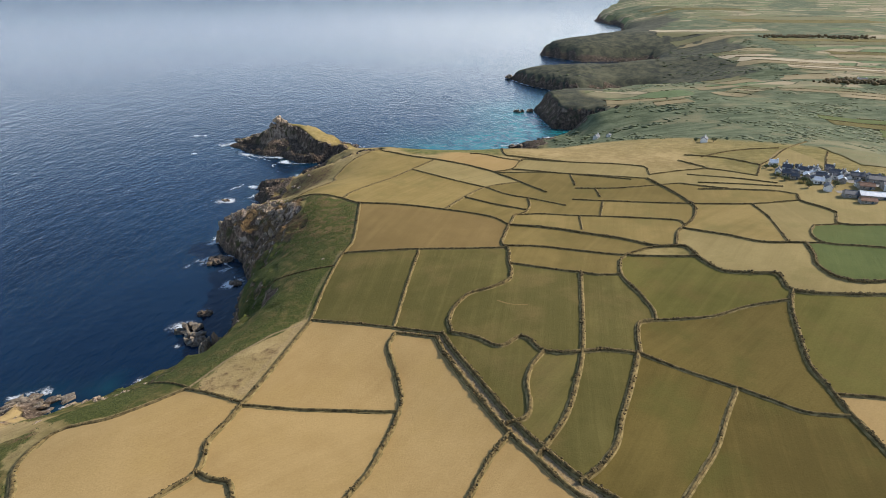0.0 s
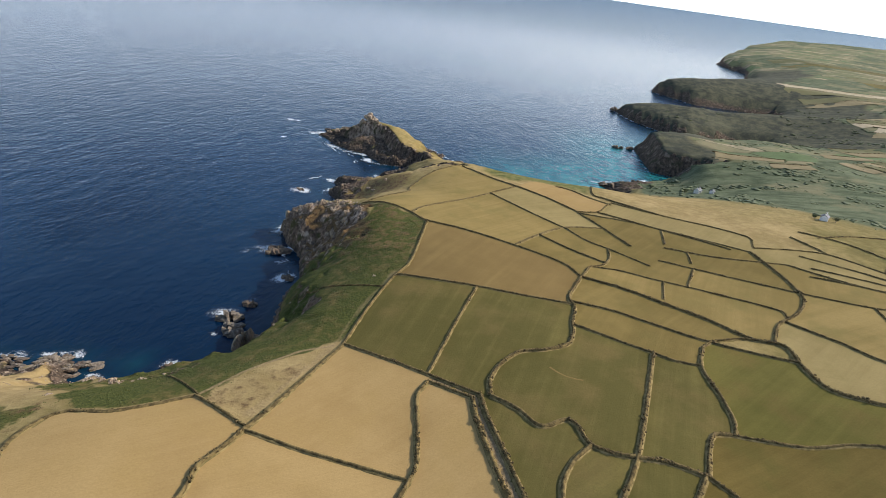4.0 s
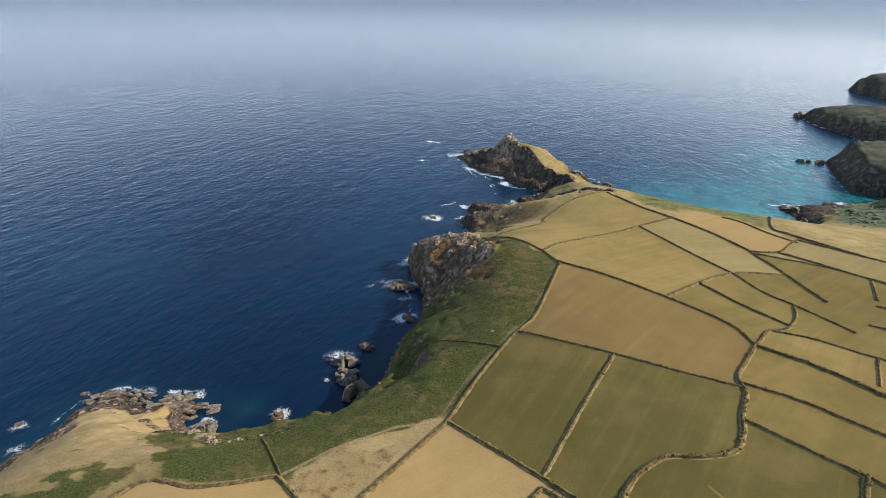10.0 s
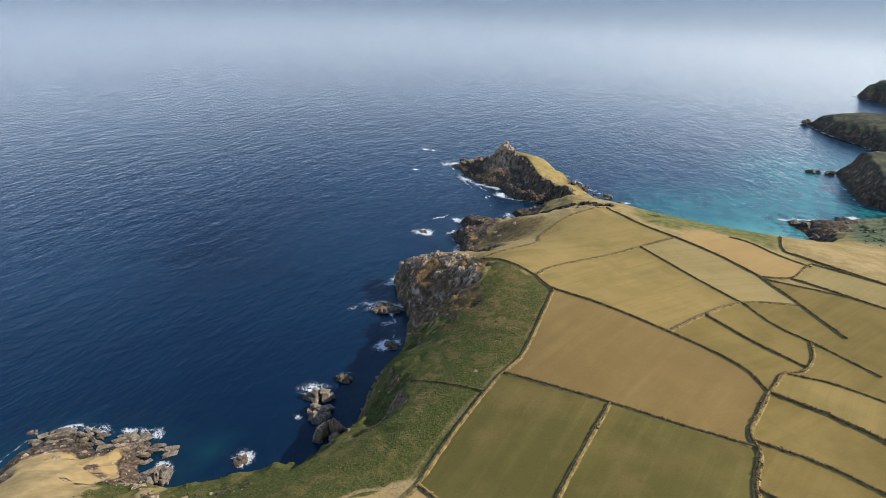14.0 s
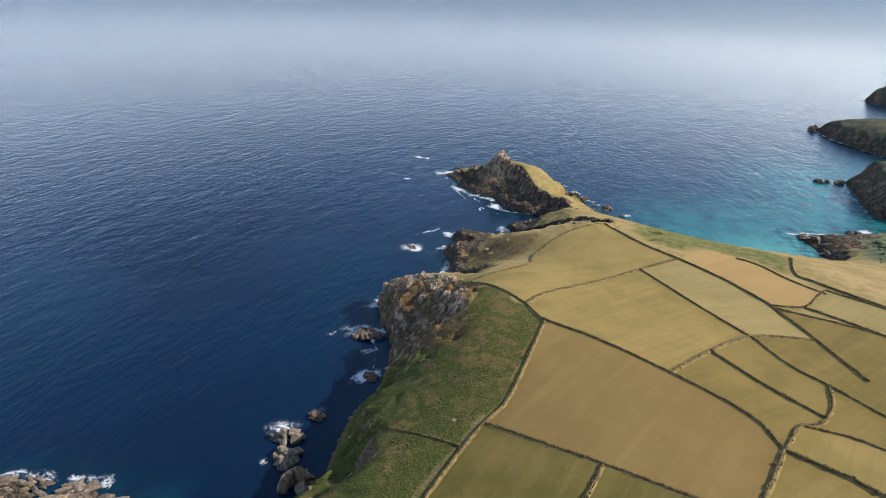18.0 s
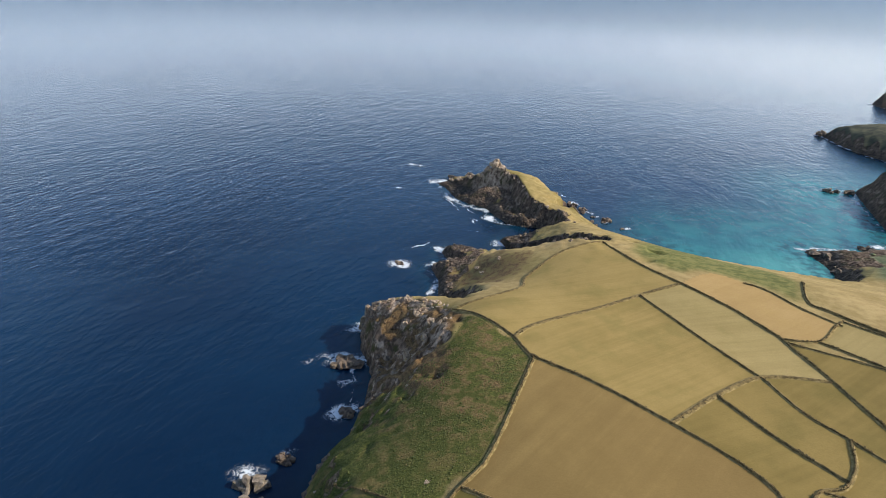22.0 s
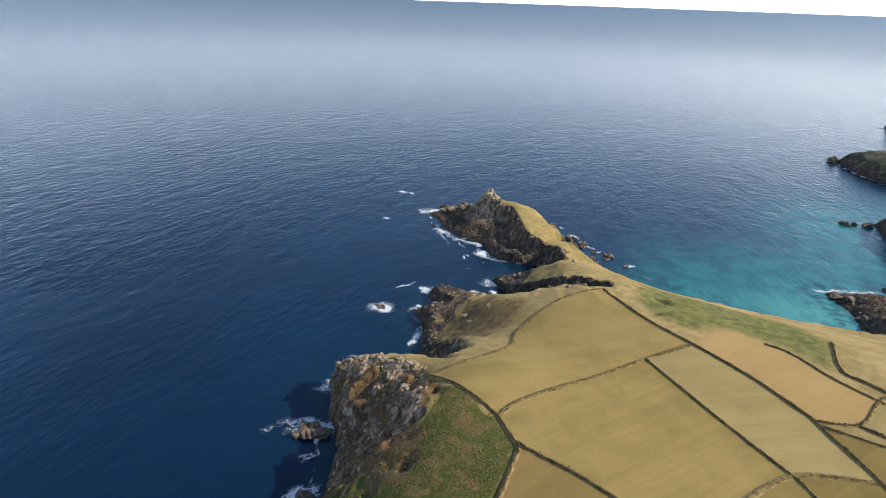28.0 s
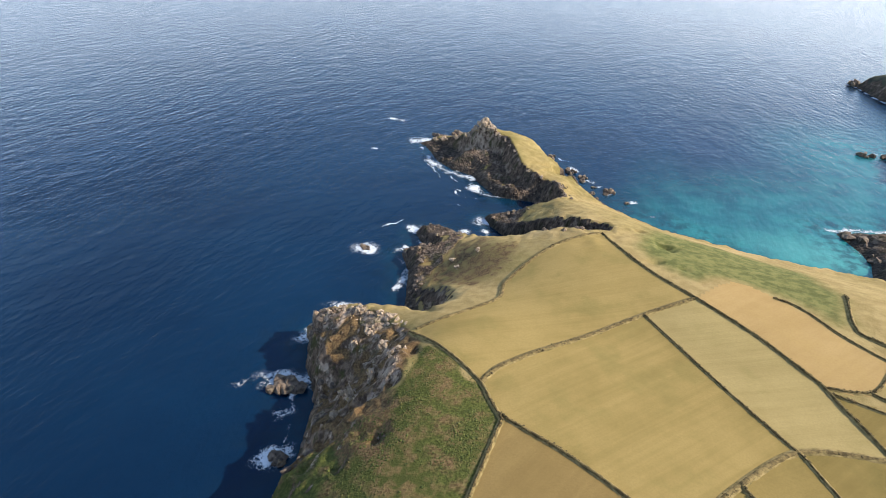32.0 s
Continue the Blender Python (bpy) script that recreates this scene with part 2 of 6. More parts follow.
def ground_material():
    m = Mat("coast_ground", 0.95, 0.1)
    rock, bracken, dry = m.attribute("cover")
    bare, heath, green = m.attribute("cover_two")
    big, mid, fine = m.noise(22), m.noise(4.5), m.noise(0.9, 5, 0.65)
    blotch = m.maths("ADD", m.maths("MULTIPLY", big, 0.5), m.maths("MULTIPLY", mid, 0.5))
    olive = m.mix(m.ramp(blotch, 0.35, 0.68), (0.14, 0.115, 0.034), (0.25, 0.195, 0.066))
    straw = m.mix(m.ramp(blotch, 0.35, 0.68), (0.295, 0.205, 0.086), (0.43, 0.308, 0.142))
    c = m.mix(dry, olive, straw)
    lush = m.mix(m.ramp(mid, 0.35, 0.65), (0.095, 0.102, 0.03), (0.185, 0.17, 0.058))
    c = m.mix(green, c, lush)
    fern = m.mix(m.ramp(fine, 0.36, 0.66), (0.042, 0.050, 0.012), (0.105, 0.110, 0.028))
    fern = m.mix(m.ramp(big, 0.42, 0.7), fern, m.mix(m.ramp(mid, 0.4, 0.62), (0.066, 0.070, 0.018), (0.19, 0.135, 0.05)))
    edge = m.maths("ADD", bracken, m.maths("MULTIPLY", m.maths("SUBTRACT", mid, 0.5), 0.9))
    c = m.mix(m.ramp(edge, 0.38, 0.62), c, fern)
    # across the valley: grey green scrub and hedged fields paled by painted haze, dark heather
    scrubby, farmed, heather_shade = m.attribute("cover_far")
    hazed_sage = m.mix(m.ramp(m.noise(14, 6, 0.7, (0.5, 1.3, 1)), 0.36, 0.66), (0.062, 0.08, 0.04), (0.15, 0.165, 0.092))
    c = m.mix(scrubby, c, m.mix(m.ramp(m.noise(60, 5, 0.6), 0.5, 0.68), hazed_sage, (0.21, 0.185, 0.10)))
    plots, banks = m.plots(40, (0.62, 1.5, 0.0001, 0.28))
    tone = m.mix(m.ramp(plots, 0.25, 0.45), (0.16, 0.165, 0.075), (0.255, 0.215, 0.12))
    tone = m.mix(m.ramp(plots, 0.62, 0.66), tone, (0.36, 0.285, 0.175))
    tone = m.mix(m.ramp(plots, 0.80, 0.84), tone, (0.13, 0.17, 0.075))
    tone = m.mix(m.maths("MULTIPLY", m.ramp(m.noise(25, 5, 0.6), 0.4, 0.7), 0.5), tone, hazed_sage)
    tone = m.mix(m.ramp(banks, 0.035, 0.015), tone, (0.075, 0.08, 0.038))
    c = m.mix(m.ramp(m.maths("ADD", farmed, m.maths("MULTIPLY", m.maths("SUBTRACT", big, 0.5), 0.6)), 0.4, 0.6), c, tone)
    # heather, which also paints the shaded slope of the nearest far headland
    ling = m.mix(m.ramp(m.noise(16, 6, 0.68), 0.36, 0.68), (0.048, 0.05, 0.036), (0.115, 0.11, 0.065))
    c = m.mix(m.ramp(heather_shade, 0.3, 0.7), c, ling)
    moor = m.mix(m.ramp(fine, 0.35, 0.65), (0.085, 0.048, 0.024), (0.20, 0.13, 0.06))
    edge = m.maths("ADD", heath, m.maths("MULTIPLY", m.maths("SUBTRACT", mid, 0.5), 1.2))
    c = m.mix(m.ramp(edge, 0.35, 0.75), c, moor)
    earth = m.mix(m.ramp(fine, 0.3, 0.7), (0.22, 0.150, 0.075), (0.38, 0.272, 0.145))
    c = m.mix(m.ramp(bare, 0.25, 0.8), c, earth)
    strata = m.noise(2.4, 6, 0.7, (1, 1, 0.35))
    crack = m.noise(1.5, kind="voronoi", stretch=(1, 1, 0.45))
    stone = m.mix(m.ramp(strata, 0.33, 0.68), (0.066, 0.043, 0.030), (0.26, 0.178, 0.118))
    stone = m.mix(m.ramp(m.noise(6, 6, 0.65), 0.52, 0.66), stone, (0.46, 0.345, 0.25))
    stone = m.mix(m.ramp(m.noise(7.5, 6, 0.65, (1, 1, 0.6)), 0.52, 0.62), stone, m.mix(fine, (0.045, 0.042, 0.016), (0.115, 0.10, 0.04)))
    wet_shade, pale, _ = m.attribute("cover_stone")
    # darkens stone: wet rock at the waterline, shade painted on the headland cliffs
    stone = m.mix(m.maths("MULTIPLY", wet_shade, 0.85), stone, m.mix(m.ramp(strata, 0.36, 0.7), (0.03, 0.025, 0.022), (0.105, 0.082, 0.062)))
    stone = m.mix(m.maths("MULTIPLY", pale, m.ramp(strata, 0.42, 0.6)), stone, m.mix(fine, (0.27, 0.20, 0.145), (0.55, 0.43, 0.32)))
    edge = m.maths("ADD", rock, m.maths("MULTIPLY", m.maths("SUBTRACT", mid, 0.5), 0.55))
    stony = m.ramp(edge, 0.36, 0.6)
    c = m.mix(stony, c, stone)
    m.colour(c)
    first = m.bump(m.maths("ADD", fine, m.maths("MULTIPLY", mid, 1.5)), 0.55, 0.6)
    rough = m.maths("MULTIPLY", m.maths("ADD", strata, crack), stony)
    m.bump(rough, 0.8, 1.6, first)
    return m.m


def field_material(name, dark, light, tint, streak=0.35):
    """Grazed or mown grass: long faint drills that lie another way in each field, soft blotches and worn patches."""
    m = Mat(name, 0.95, 0.1)
    big, mid, fine = m.noise(38, 4), m.noise(7, 5, 0.6), m.noise(0.7, 4, 0.7)
    turned = m.t.nodes.new("ShaderNodeVectorRotate")
    turned.rotation_type = "Z_AXIS"
    m.put(m.co, turned.inputs["Vector"])
    m.put(m.maths("ADD", m.maths("MULTIPLY", m.random(), 0.9), 0.1), turned.inputs["Angle"])
    straight, m.co = m.co, turned.outputs[0]
    rows = m.noise(5.5, 4, 0.6, (1.0, 0.035, 0.0001))
    drills = m.noise(1.5, 3, 0.6, (1.0, 0.03, 0.0001))
    m.co = straight
    f = m.maths("ADD", m.maths("MULTIPLY", big, 0.55), m.maths("MULTIPLY", mid, 0.2))
    f = m.maths("ADD", f, m.maths("MULTIPLY", rows, 0.20 + 0.4 * streak))
    f = m.maths("ADD", f, m.maths("MULTIPLY", drills, 0.08 + 0.2 * streak))
    f = m.maths("ADD", f, m.maths("MULTIPLY", fine, 0.1))
    f = m.maths("ADD", f, m.maths("MULTIPLY", m.maths("SUBTRACT", m.random(), 0.5), 0.2))
    mid_at = 0.565 + streak * 0.3
    c = m.mix(m.ramp(f, mid_at - 0.17, mid_at + 0.17), dark, light)
    c = m.mix(m.maths("MULTIPLY", m.ramp(m.noise(21, 5, 0.6), 0.46, 0.72), 0.7), c, tint)
    m.colour(m.mix(m.maths("MULTIPLY", m.ramp(fine, 0.3, 0.75), 0.25), c, tuple(v * 0.6 for v in dark)))
    m.bump(m.maths("ADD", fine, m.maths("ADD", mid, drills)), 0.4, 0.25)
    return m.m


def leaf_material(name, dark, light, extra):
    m = Mat(name, 0.85, 0.2)
    c = m.mix(m.island(), dark, light)
    c = m.mix(m.ramp(m.noise(9, 3), 0.5, 0.68), c, extra)
    m.colour(m.mix(m.ramp(m.noise(0.4, 3), 0.35, 0.7), c, tuple(v * 0.55 for v in dark)))
    m.bump(m.noise(0.25, 4), 0.6, 0.2)
    return m.m


def rock_material(name, dark, light, lichen):
    m = Mat(name, 0.85, 0.25)
    a, b = m.noise(1.6, 7, 0.68, (1, 1, 0.5)), m.noise(0.35, 5, 0.6)
    c = m.mix(m.ramp(m.maths("ADD", m.maths("MULTIPLY", a, 0.7), m.maths("MULTIPLY", b, 0.3)), 0.34, 0.66), dark, light)
    c = m.mix(m.ramp(m.noise(3.1, 5, 0.65), 0.55, 0.66), c, lichen)
    m.colour(c)
    m.bump(m.maths("ADD", a, m.maths("MULTIPLY", b, 0.4)), 0.9, 0.9)
    return m.m


def plain_material(name, dark, light, size=1.5, rough=0.8, spec=0.3, depth=0.05):
    m = Mat(name, rough, spec)
    n = m.noise(size, 5, 0.6)
    m.colour(m.mix(m.ramp(n, 0.32, 0.68), dark, light))
    m.bump(n, 0.5, depth)
    return m.m


def sea_material():
    m = Mat("sea_water", 0.2, 0.5)
    m.b.inputs["IOR"].default_value = 1.333
    shallow, sand, weed = m.attribute("depth")
    patch = m.noise(160, 4)
    deep = m.mix(m.ramp(patch, 0.35, 0.7), (0.0011, 0.0118, 0.034), (0.0018, 0.0190, 0.049))
    c = m.mix(shallow, deep, m.mix(m.ramp(m.noise(20, 4), 0.35, 0.65), (0.010, 0.12, 0.14), (0.022, 0.19, 0.19)))
    c = m.mix(sand, c, (0.10, 0.36, 0.32))
    c = m.mix(m.maths("MULTIPLY", weed, m.ramp(m.noise(9, 4, 0.6), 0.42, 0.6)), c, (0.006, 0.018, 0.03))
    m.colour(c)
    up = m.t.nodes.new("ShaderNodeCombineXYZ")
    up.inputs[2].default_value = 1.0
    swell = m.noise(15, 3, 0.5, (1.0, 0.45, 1.0, 0.9))
    chop = m.noise(5.4, 4, 0.55, (1.0, 0.6, 1.0, 0.75))
    ripple = m.noise(1.3, 4, 0.65, (1.0, 0.55, 1.0, 0.6))
    h = m.maths("ADD", m.maths("MULTIPLY", swell, 1.25), m.maths("MULTIPLY", chop, 0.95))
    h = m.maths("ADD", h, m.maths("MULTIPLY", ripple, 0.16))
    m.bump(h, 1.0, 0.5, up.outputs[0])
    return m.m


def foam_material():
    m = Mat("sea_foam", 0.7, 0.3)
    m.colour(m.mix(m.noise(0.8, 4), (0.50, 0.56, 0.60), (0.78, 0.80, 0.82)))
    edge, _, _ = m.attribute("edge")
    warp = m.maths("ABSOLUTE", m.maths("SUBTRACT", m.noise(3.4, 6, 0.68), 0.5), 0)
    fine = m.maths("ABSOLUTE", m.maths("SUBTRACT", m.noise(1.3, 5, 0.7), 0.5), 0)
    web = m.maths("ADD", m.maths("MULTIPLY", warp, 4.6), m.maths("MULTIPLY", fine, 2.6))
    lace = m.ramp(m.maths("SUBTRACT", m.maths("ADD", m.maths("MULTIPLY", edge, 0.95), 0.10), web), -0.12, 0.75)
    m.put(m.maths("MULTIPLY", lace, 0.92), m.b.inputs["Alpha"])
    m.bump(m.noise(0.6, 4), 0.5, 0.2)
    return m.m


GROUND = ground_material()
SEA = sea_material()
FOAM = foam_material()
STUBBLE = field_material("tan_stubble", (0.328, 0.210, 0.081), (0.418, 0.278, 0.114), (0.38, 0.25, 0.094), 0.12)
STRAW = field_material("straw_grass", (0.25, 0.186, 0.072), (0.335, 0.25, 0.102), (0.225, 0.178, 0.064))
OLIVE = field_material("olive_pasture", (0.106, 0.0885, 0.025), (0.192, 0.153, 0.048), (0.178, 0.125, 0.044))
GREEN = field_material("green_pasture", (0.100, 0.090, 0.02), (0.165, 0.136, 0.035), (0.165, 0.11, 0.034))
BROWN = field_material("brown_pasture", (0.098, 0.071, 0.018), (0.162, 0.116, 0.032), (0.102, 0.092, 0.022), 0.4)
LUSH = field_material("lush_meadow", (0.075, 0.096, 0.026), (0.115, 0.132, 0.04), (0.10, 0.11, 0.03))
DRYISH = field_material("dry_pasture", (0.220, 0.156, 0.050), (0.318, 0.224, 0.080), (0.195, 0.152, 0.048))
MOSSY = field_material("mossy_pasture", (0.160, 0.115, 0.034), (0.242, 0.170, 0.056), (0.150, 0.116, 0.034))
VERGE = plain_material("dry_verge", (0.13, 0.098, 0.038), (0.29, 0.212, 0.09), 2.2, 0.95, 0.1, 0.2)
BANK = plain_material("grassy_bank", (0.070, 0.050, 0.022), (0.22, 0.158, 0.066), 1.7, 0.95, 0.1, 0.4)
BUSH = leaf_material("bramble_leaves", (0.070, 0.050, 0.020), (0.175, 0.122, 0.045), (0.24, 0.158, 0.066))
FERN = leaf_material("bracken_fronds", (0.060, 0.074, 0.015), (0.145, 0.148, 0.034), (0.19, 0.135, 0.05))
# scrub leaves with the grey of distant haze mixed into their colour
HAZED_SAGE = leaf_material("hazed_scrub", (0.105, 0.122, 0.055), (0.17, 0.185, 0.088), (0.17, 0.165, 0.08))
PALE_ROCK = rock_material("pale_granite", (0.155, 0.108, 0.074), (0.51, 0.392, 0.275), (0.40, 0.275, 0.12))
GREY_ROCK = rock_material("grey_granite", (0.085, 0.070, 0.056), (0.33, 0.27, 0.205), (0.20, 0.16, 0.085))
TAWNY = field_material("tawny_pasture", (0.190, 0.125, 0.044), (0.256, 0.172, 0.063), (0.215, 0.142, 0.052))
DARK_ROCK = rock_material("wet_dark_rock", (0.055, 0.040, 0.031), (0.23, 0.17, 0.122), (0.33, 0.24, 0.14))

# ---- the plan of the coast ----
WEST = [(-260, -900), (-245, -100), (-238, 60), (-230, 133), (-227, 144), (-226, 158), (-229, 168), (-231, 175), (-228, 184), (-221, 193),
        (-211, 191), (-204, 190), (-200, 200), (-193, 203), (-188, 204), (-182, 192), (-172, 187), (-160, 188), (-146, 188), (-132, 198),
        (-122, 212), (-116, 228), (-113, 244), (-118, 257), (-121, 270), (-121, 288), (-121, 306), (-130, 322), (-135, 333), (-143, 346), (-156, 357),
        (-166, 372), (-163, 383), (-150, 392), (-138, 399), (-128, 403), (-137, 412), (-143, 425), (-150, 438), (-155, 448), (-168, 462)]
HEAD = [(-152, 470), (-160, 476), (-173, 488), (-160, 497), (-146, 490), (-128, 484), (-100, 481), (-74, 482.4), (-59, 485), (-74, 489.5), (-92, 497), (-116, 510), (-134, 520), (-142, 528), (-128, 537),
        (-105, 541), (-100, 553), (-108, 566), (-122, 568), (-137, 564), (-148, 563), (-163, 573), (-179, 587), (-197, 589), (-215, 598), (-237, 620), (-246, 624),
        (-238, 638), (-222, 648), (-200, 650), (-184, 652), (-164, 657), (-146, 648), (-124, 627), (-107, 616), (-88, 602), (-66, 585), (-40, 576),
        (-12, 566), (12, 554), (45, 549), (75, 552), (88, 566)]
BAY = [(90, 596), (85, 610), (73, 630), (88, 640), (104, 642), (128, 662), (152, 671), (186, 680), (196, 692), (172, 706), (140, 714), (134, 770), (130, 822),
       (165, 846), (250, 868), (335, 915), (350, 965), (300, 972), (231, 938), (201, 949), (145, 1023), (124, 1082), (160, 1120), (300, 1150), (440, 1225), (465, 1310), (400, 1325), (307, 1304), (277, 1346),
       (227, 1410), (260, 1490), (440, 1650), (560, 1850), (600, 2030), (650, 2190), (606, 2430), (700, 2750), (900, 3300), (1300, 4800),
       (5200, 4800), (5200, -900)]
COAST = WEST + HEAD + BAY

CRAGS = [(-168, 379), (-150, 377), (-130, 375), (-106, 367), (-95, 356), (-92, 336), (-97, 314), (-110, 297), (-126, 296), (-134, 322), (-148, 342)]

SHORE = [(-250, 100), (-222, 120), (-215, 150), (-216, 168), (-205, 180), (-190, 186), (-182, 180), (-176, 188), (-182, 210), (-215, 205), (-240, 185), (-240, 130)]

# heights of the land above the sea: fields, cliff tops and headland, the hinterland
TOPS = [(-68, 146, 50), (-56, 200, 48), (-20, 185, 53.5), (50, 161, 61.5), (-15, 141, 52), (96, 144, 62), (136, 190, 69), (82, 184, 61),
        (33, 255, 56.5), (130, 275, 61), (36, 285, 54), (-1, 314, 52), (27, 358, 49.5), (-54, 330, 49), (-48, 257, 50.5), (-8, 430, 47),
        (37, 395, 48.5), (122, 360, 58), (150, 224, 70)]
CLIFF_TOPS = [(-147, 138, 38), (-185, 165, 20), (-215, 165, 9), (-102, 341, 40), (-130, 350, 15), (-140, 357, 20), (-120, 347, 20), (-101, 330, 36), (-104, 320, 34), (-140, 368, 28), (-125, 370, 31), (-112, 368, 35), (-136, 385, 26), (-118, 386, 31), (-158, 372, 17), (-112, 457, 28), (-98, 470, 30), (-78, 476, 38),
              (-81, 409, 38), (-64, 342, 47.5), (-24, 412, 45), (-60, 480, 40), (-92, 532, 25), (-66, 531, 26), (-84, 541, 22), (-50, 532, 24), (-68, 552, 17), (-60, 505, 34.5), (-100, 568, 14), (-88, 582, 7), (-72, 572, 8), (-110, 586, 13), (-106, 600, 5), (-58, 562, 10), (-40, 556, 10), (-108, 572, 23), (-138, 598, 25),
              (-178, 612, 27.5), (-196, 617, 17), (-215, 620, 10), (-234, 626, 5), (-20, 512, 30), (50, 512, 29), (100, 535, 24), (60, 470, 45), (180, 450, 56)]
INLAND = [(240, 320, 68), (300, 250, 76), (20, 80, 58), (120, 60, 66), (-110, 60, 48), (-200, 60, 36), (-200.5, 147, 17.5), (-200, 128, 19), (-214, 132, 9.5), (-216, 110, 11), (-188, 128, 26.5), (300, 480, 60), (160, 580, 30),
          (220, 700, 45), (350, 600, 60), (-93, 270, 35), (-82, 225, 41), (-108, 199, 31), (-134.5, 168.5, 31), (-120, 179, 30.5), (-151, 173, 23), (-97, 223, 31.5), (-178, 175, 12.5), (-147, 152, 34.5), (-121, 142, 44), (-106, 148, 46), (-92, 157, 47), (-80, 176, 46.8), (-150, 470, 12),
          (-108, 516, 15), (-128, 524, 5), (-135, 440, 10), (-118, 425, 19), (-112, 405, 28), (-113, 336, 24), (-126, 338, 12), (-97, 283, 33)]
KNOTS = np.array(TOPS + CLIFF_TOPS + INLAND, float)


def plate(a, b):
    r2 = ((a[:, None, :2] - b[None, :, :2]) ** 2).sum(-1) / 1e4
    return np.where(r2 > 0, 0.5 * r2 * np.log(r2 + 1e-12), 0)


count = len(KNOTS)
system = np.zeros((count + 3, count + 3))
system[:count, :count] = plate(KNOTS, KNOTS) + 0.004 * np.eye(count)
plane = np.c_[np.ones(count), KNOTS[:, :2] / 100]
system[:count, count:], system[count:, :count] = plane, plane.T
WEIGHTS = np.linalg.solve(system, np.r_[KNOTS[:, 2], 0, 0, 0])


def land_top(x, y):
    """The lie of the land, without its cliffs."""
    shape = np.shape(x)
    x, y = np.ravel(x).astype(float), np.ravel(y).astype(float)
    cx, cy = np.clip(x, -270, 340), np.clip(y, 20, 720)
    a = np.c_[cx, cy]
    z = np.empty(len(a))
    for k in range(0, len(a), 20000):
        z[k:k + 20000] = plate(a[k:k + 20000], KNOTS) @ WEIGHTS[:count] + np.c_[np.ones(len(a[k:k + 20000])), a[k:k + 20000] / 100] @ WEIGHTS[count:]
    far = smooth(560, 760, y) + smooth(260, 420, x) - smooth(560, 760, y) * smooth(260, 420, x)
    hills = 44 + 8 * fbm(x, y, 420, 3, 3) + 0.018 * np.clip(x - 200, 0, 1600) + 0.004 * np.clip(y - 700, 0, 2500) + 30 * smooth(1100, 2600, x)
    hills = np.minimum(hills, 40 + 0.16 * np.clip(x - 60, 0, 900))
    return (z * (1 - far) + np.maximum(hills, 14) * far).reshape(shape)


def coast_distance(x, y):
    d = line_distance(x, y, COAST, True)
    return np.where(inside(x, y, COAST), d, -d)


STRIP_EDGE = [(-150, 187), (-132, 197), (-120, 212), (-114, 228), (-112, 244), (-118, 262), (-119, 290)]
COVE_WALL = [(-124, 569), (-108, 567), (-99, 554), (-103, 542)]
CREST = [(-236, 632, 5), (-214, 628, 12), (-198, 623, 20), (-184, 619, 27), (-161, 615, 26), (-150, 601, 24), (-139, 586, 21), (-126, 579, 18), (-116, 579, 16), (-100, 562, 18), (-88, 545, 24)]


def crest_frame(x, y):
    """Distance to the crest of the point, which side of it (seaward is positive), and the crest's height there."""
    x, y = np.asarray(x, float), np.asarray(y, float)
    best, side, top = np.full(x.shape, 1e12), np.zeros(x.shape), np.zeros(x.shape)
    for (ax, ay, az), (bx, by, bz) in zip(CREST, CREST[1:]):
        dx, dy = bx - ax, by - ay
        k = np.clip(((x - ax) * dx + (y - ay) * dy) / (dx * dx + dy * dy), 0, 1)
        r = (x - ax - k * dx) ** 2 + (y - ay - k * dy) ** 2
        near = r < best
        side = np.where(near, (x - ax) * dy - (y - ay) * dx, side)
        top = np.where(near, az + (bz - az) * k, top)
        best = np.minimum(best, r)
    return np.sqrt(best), side, top


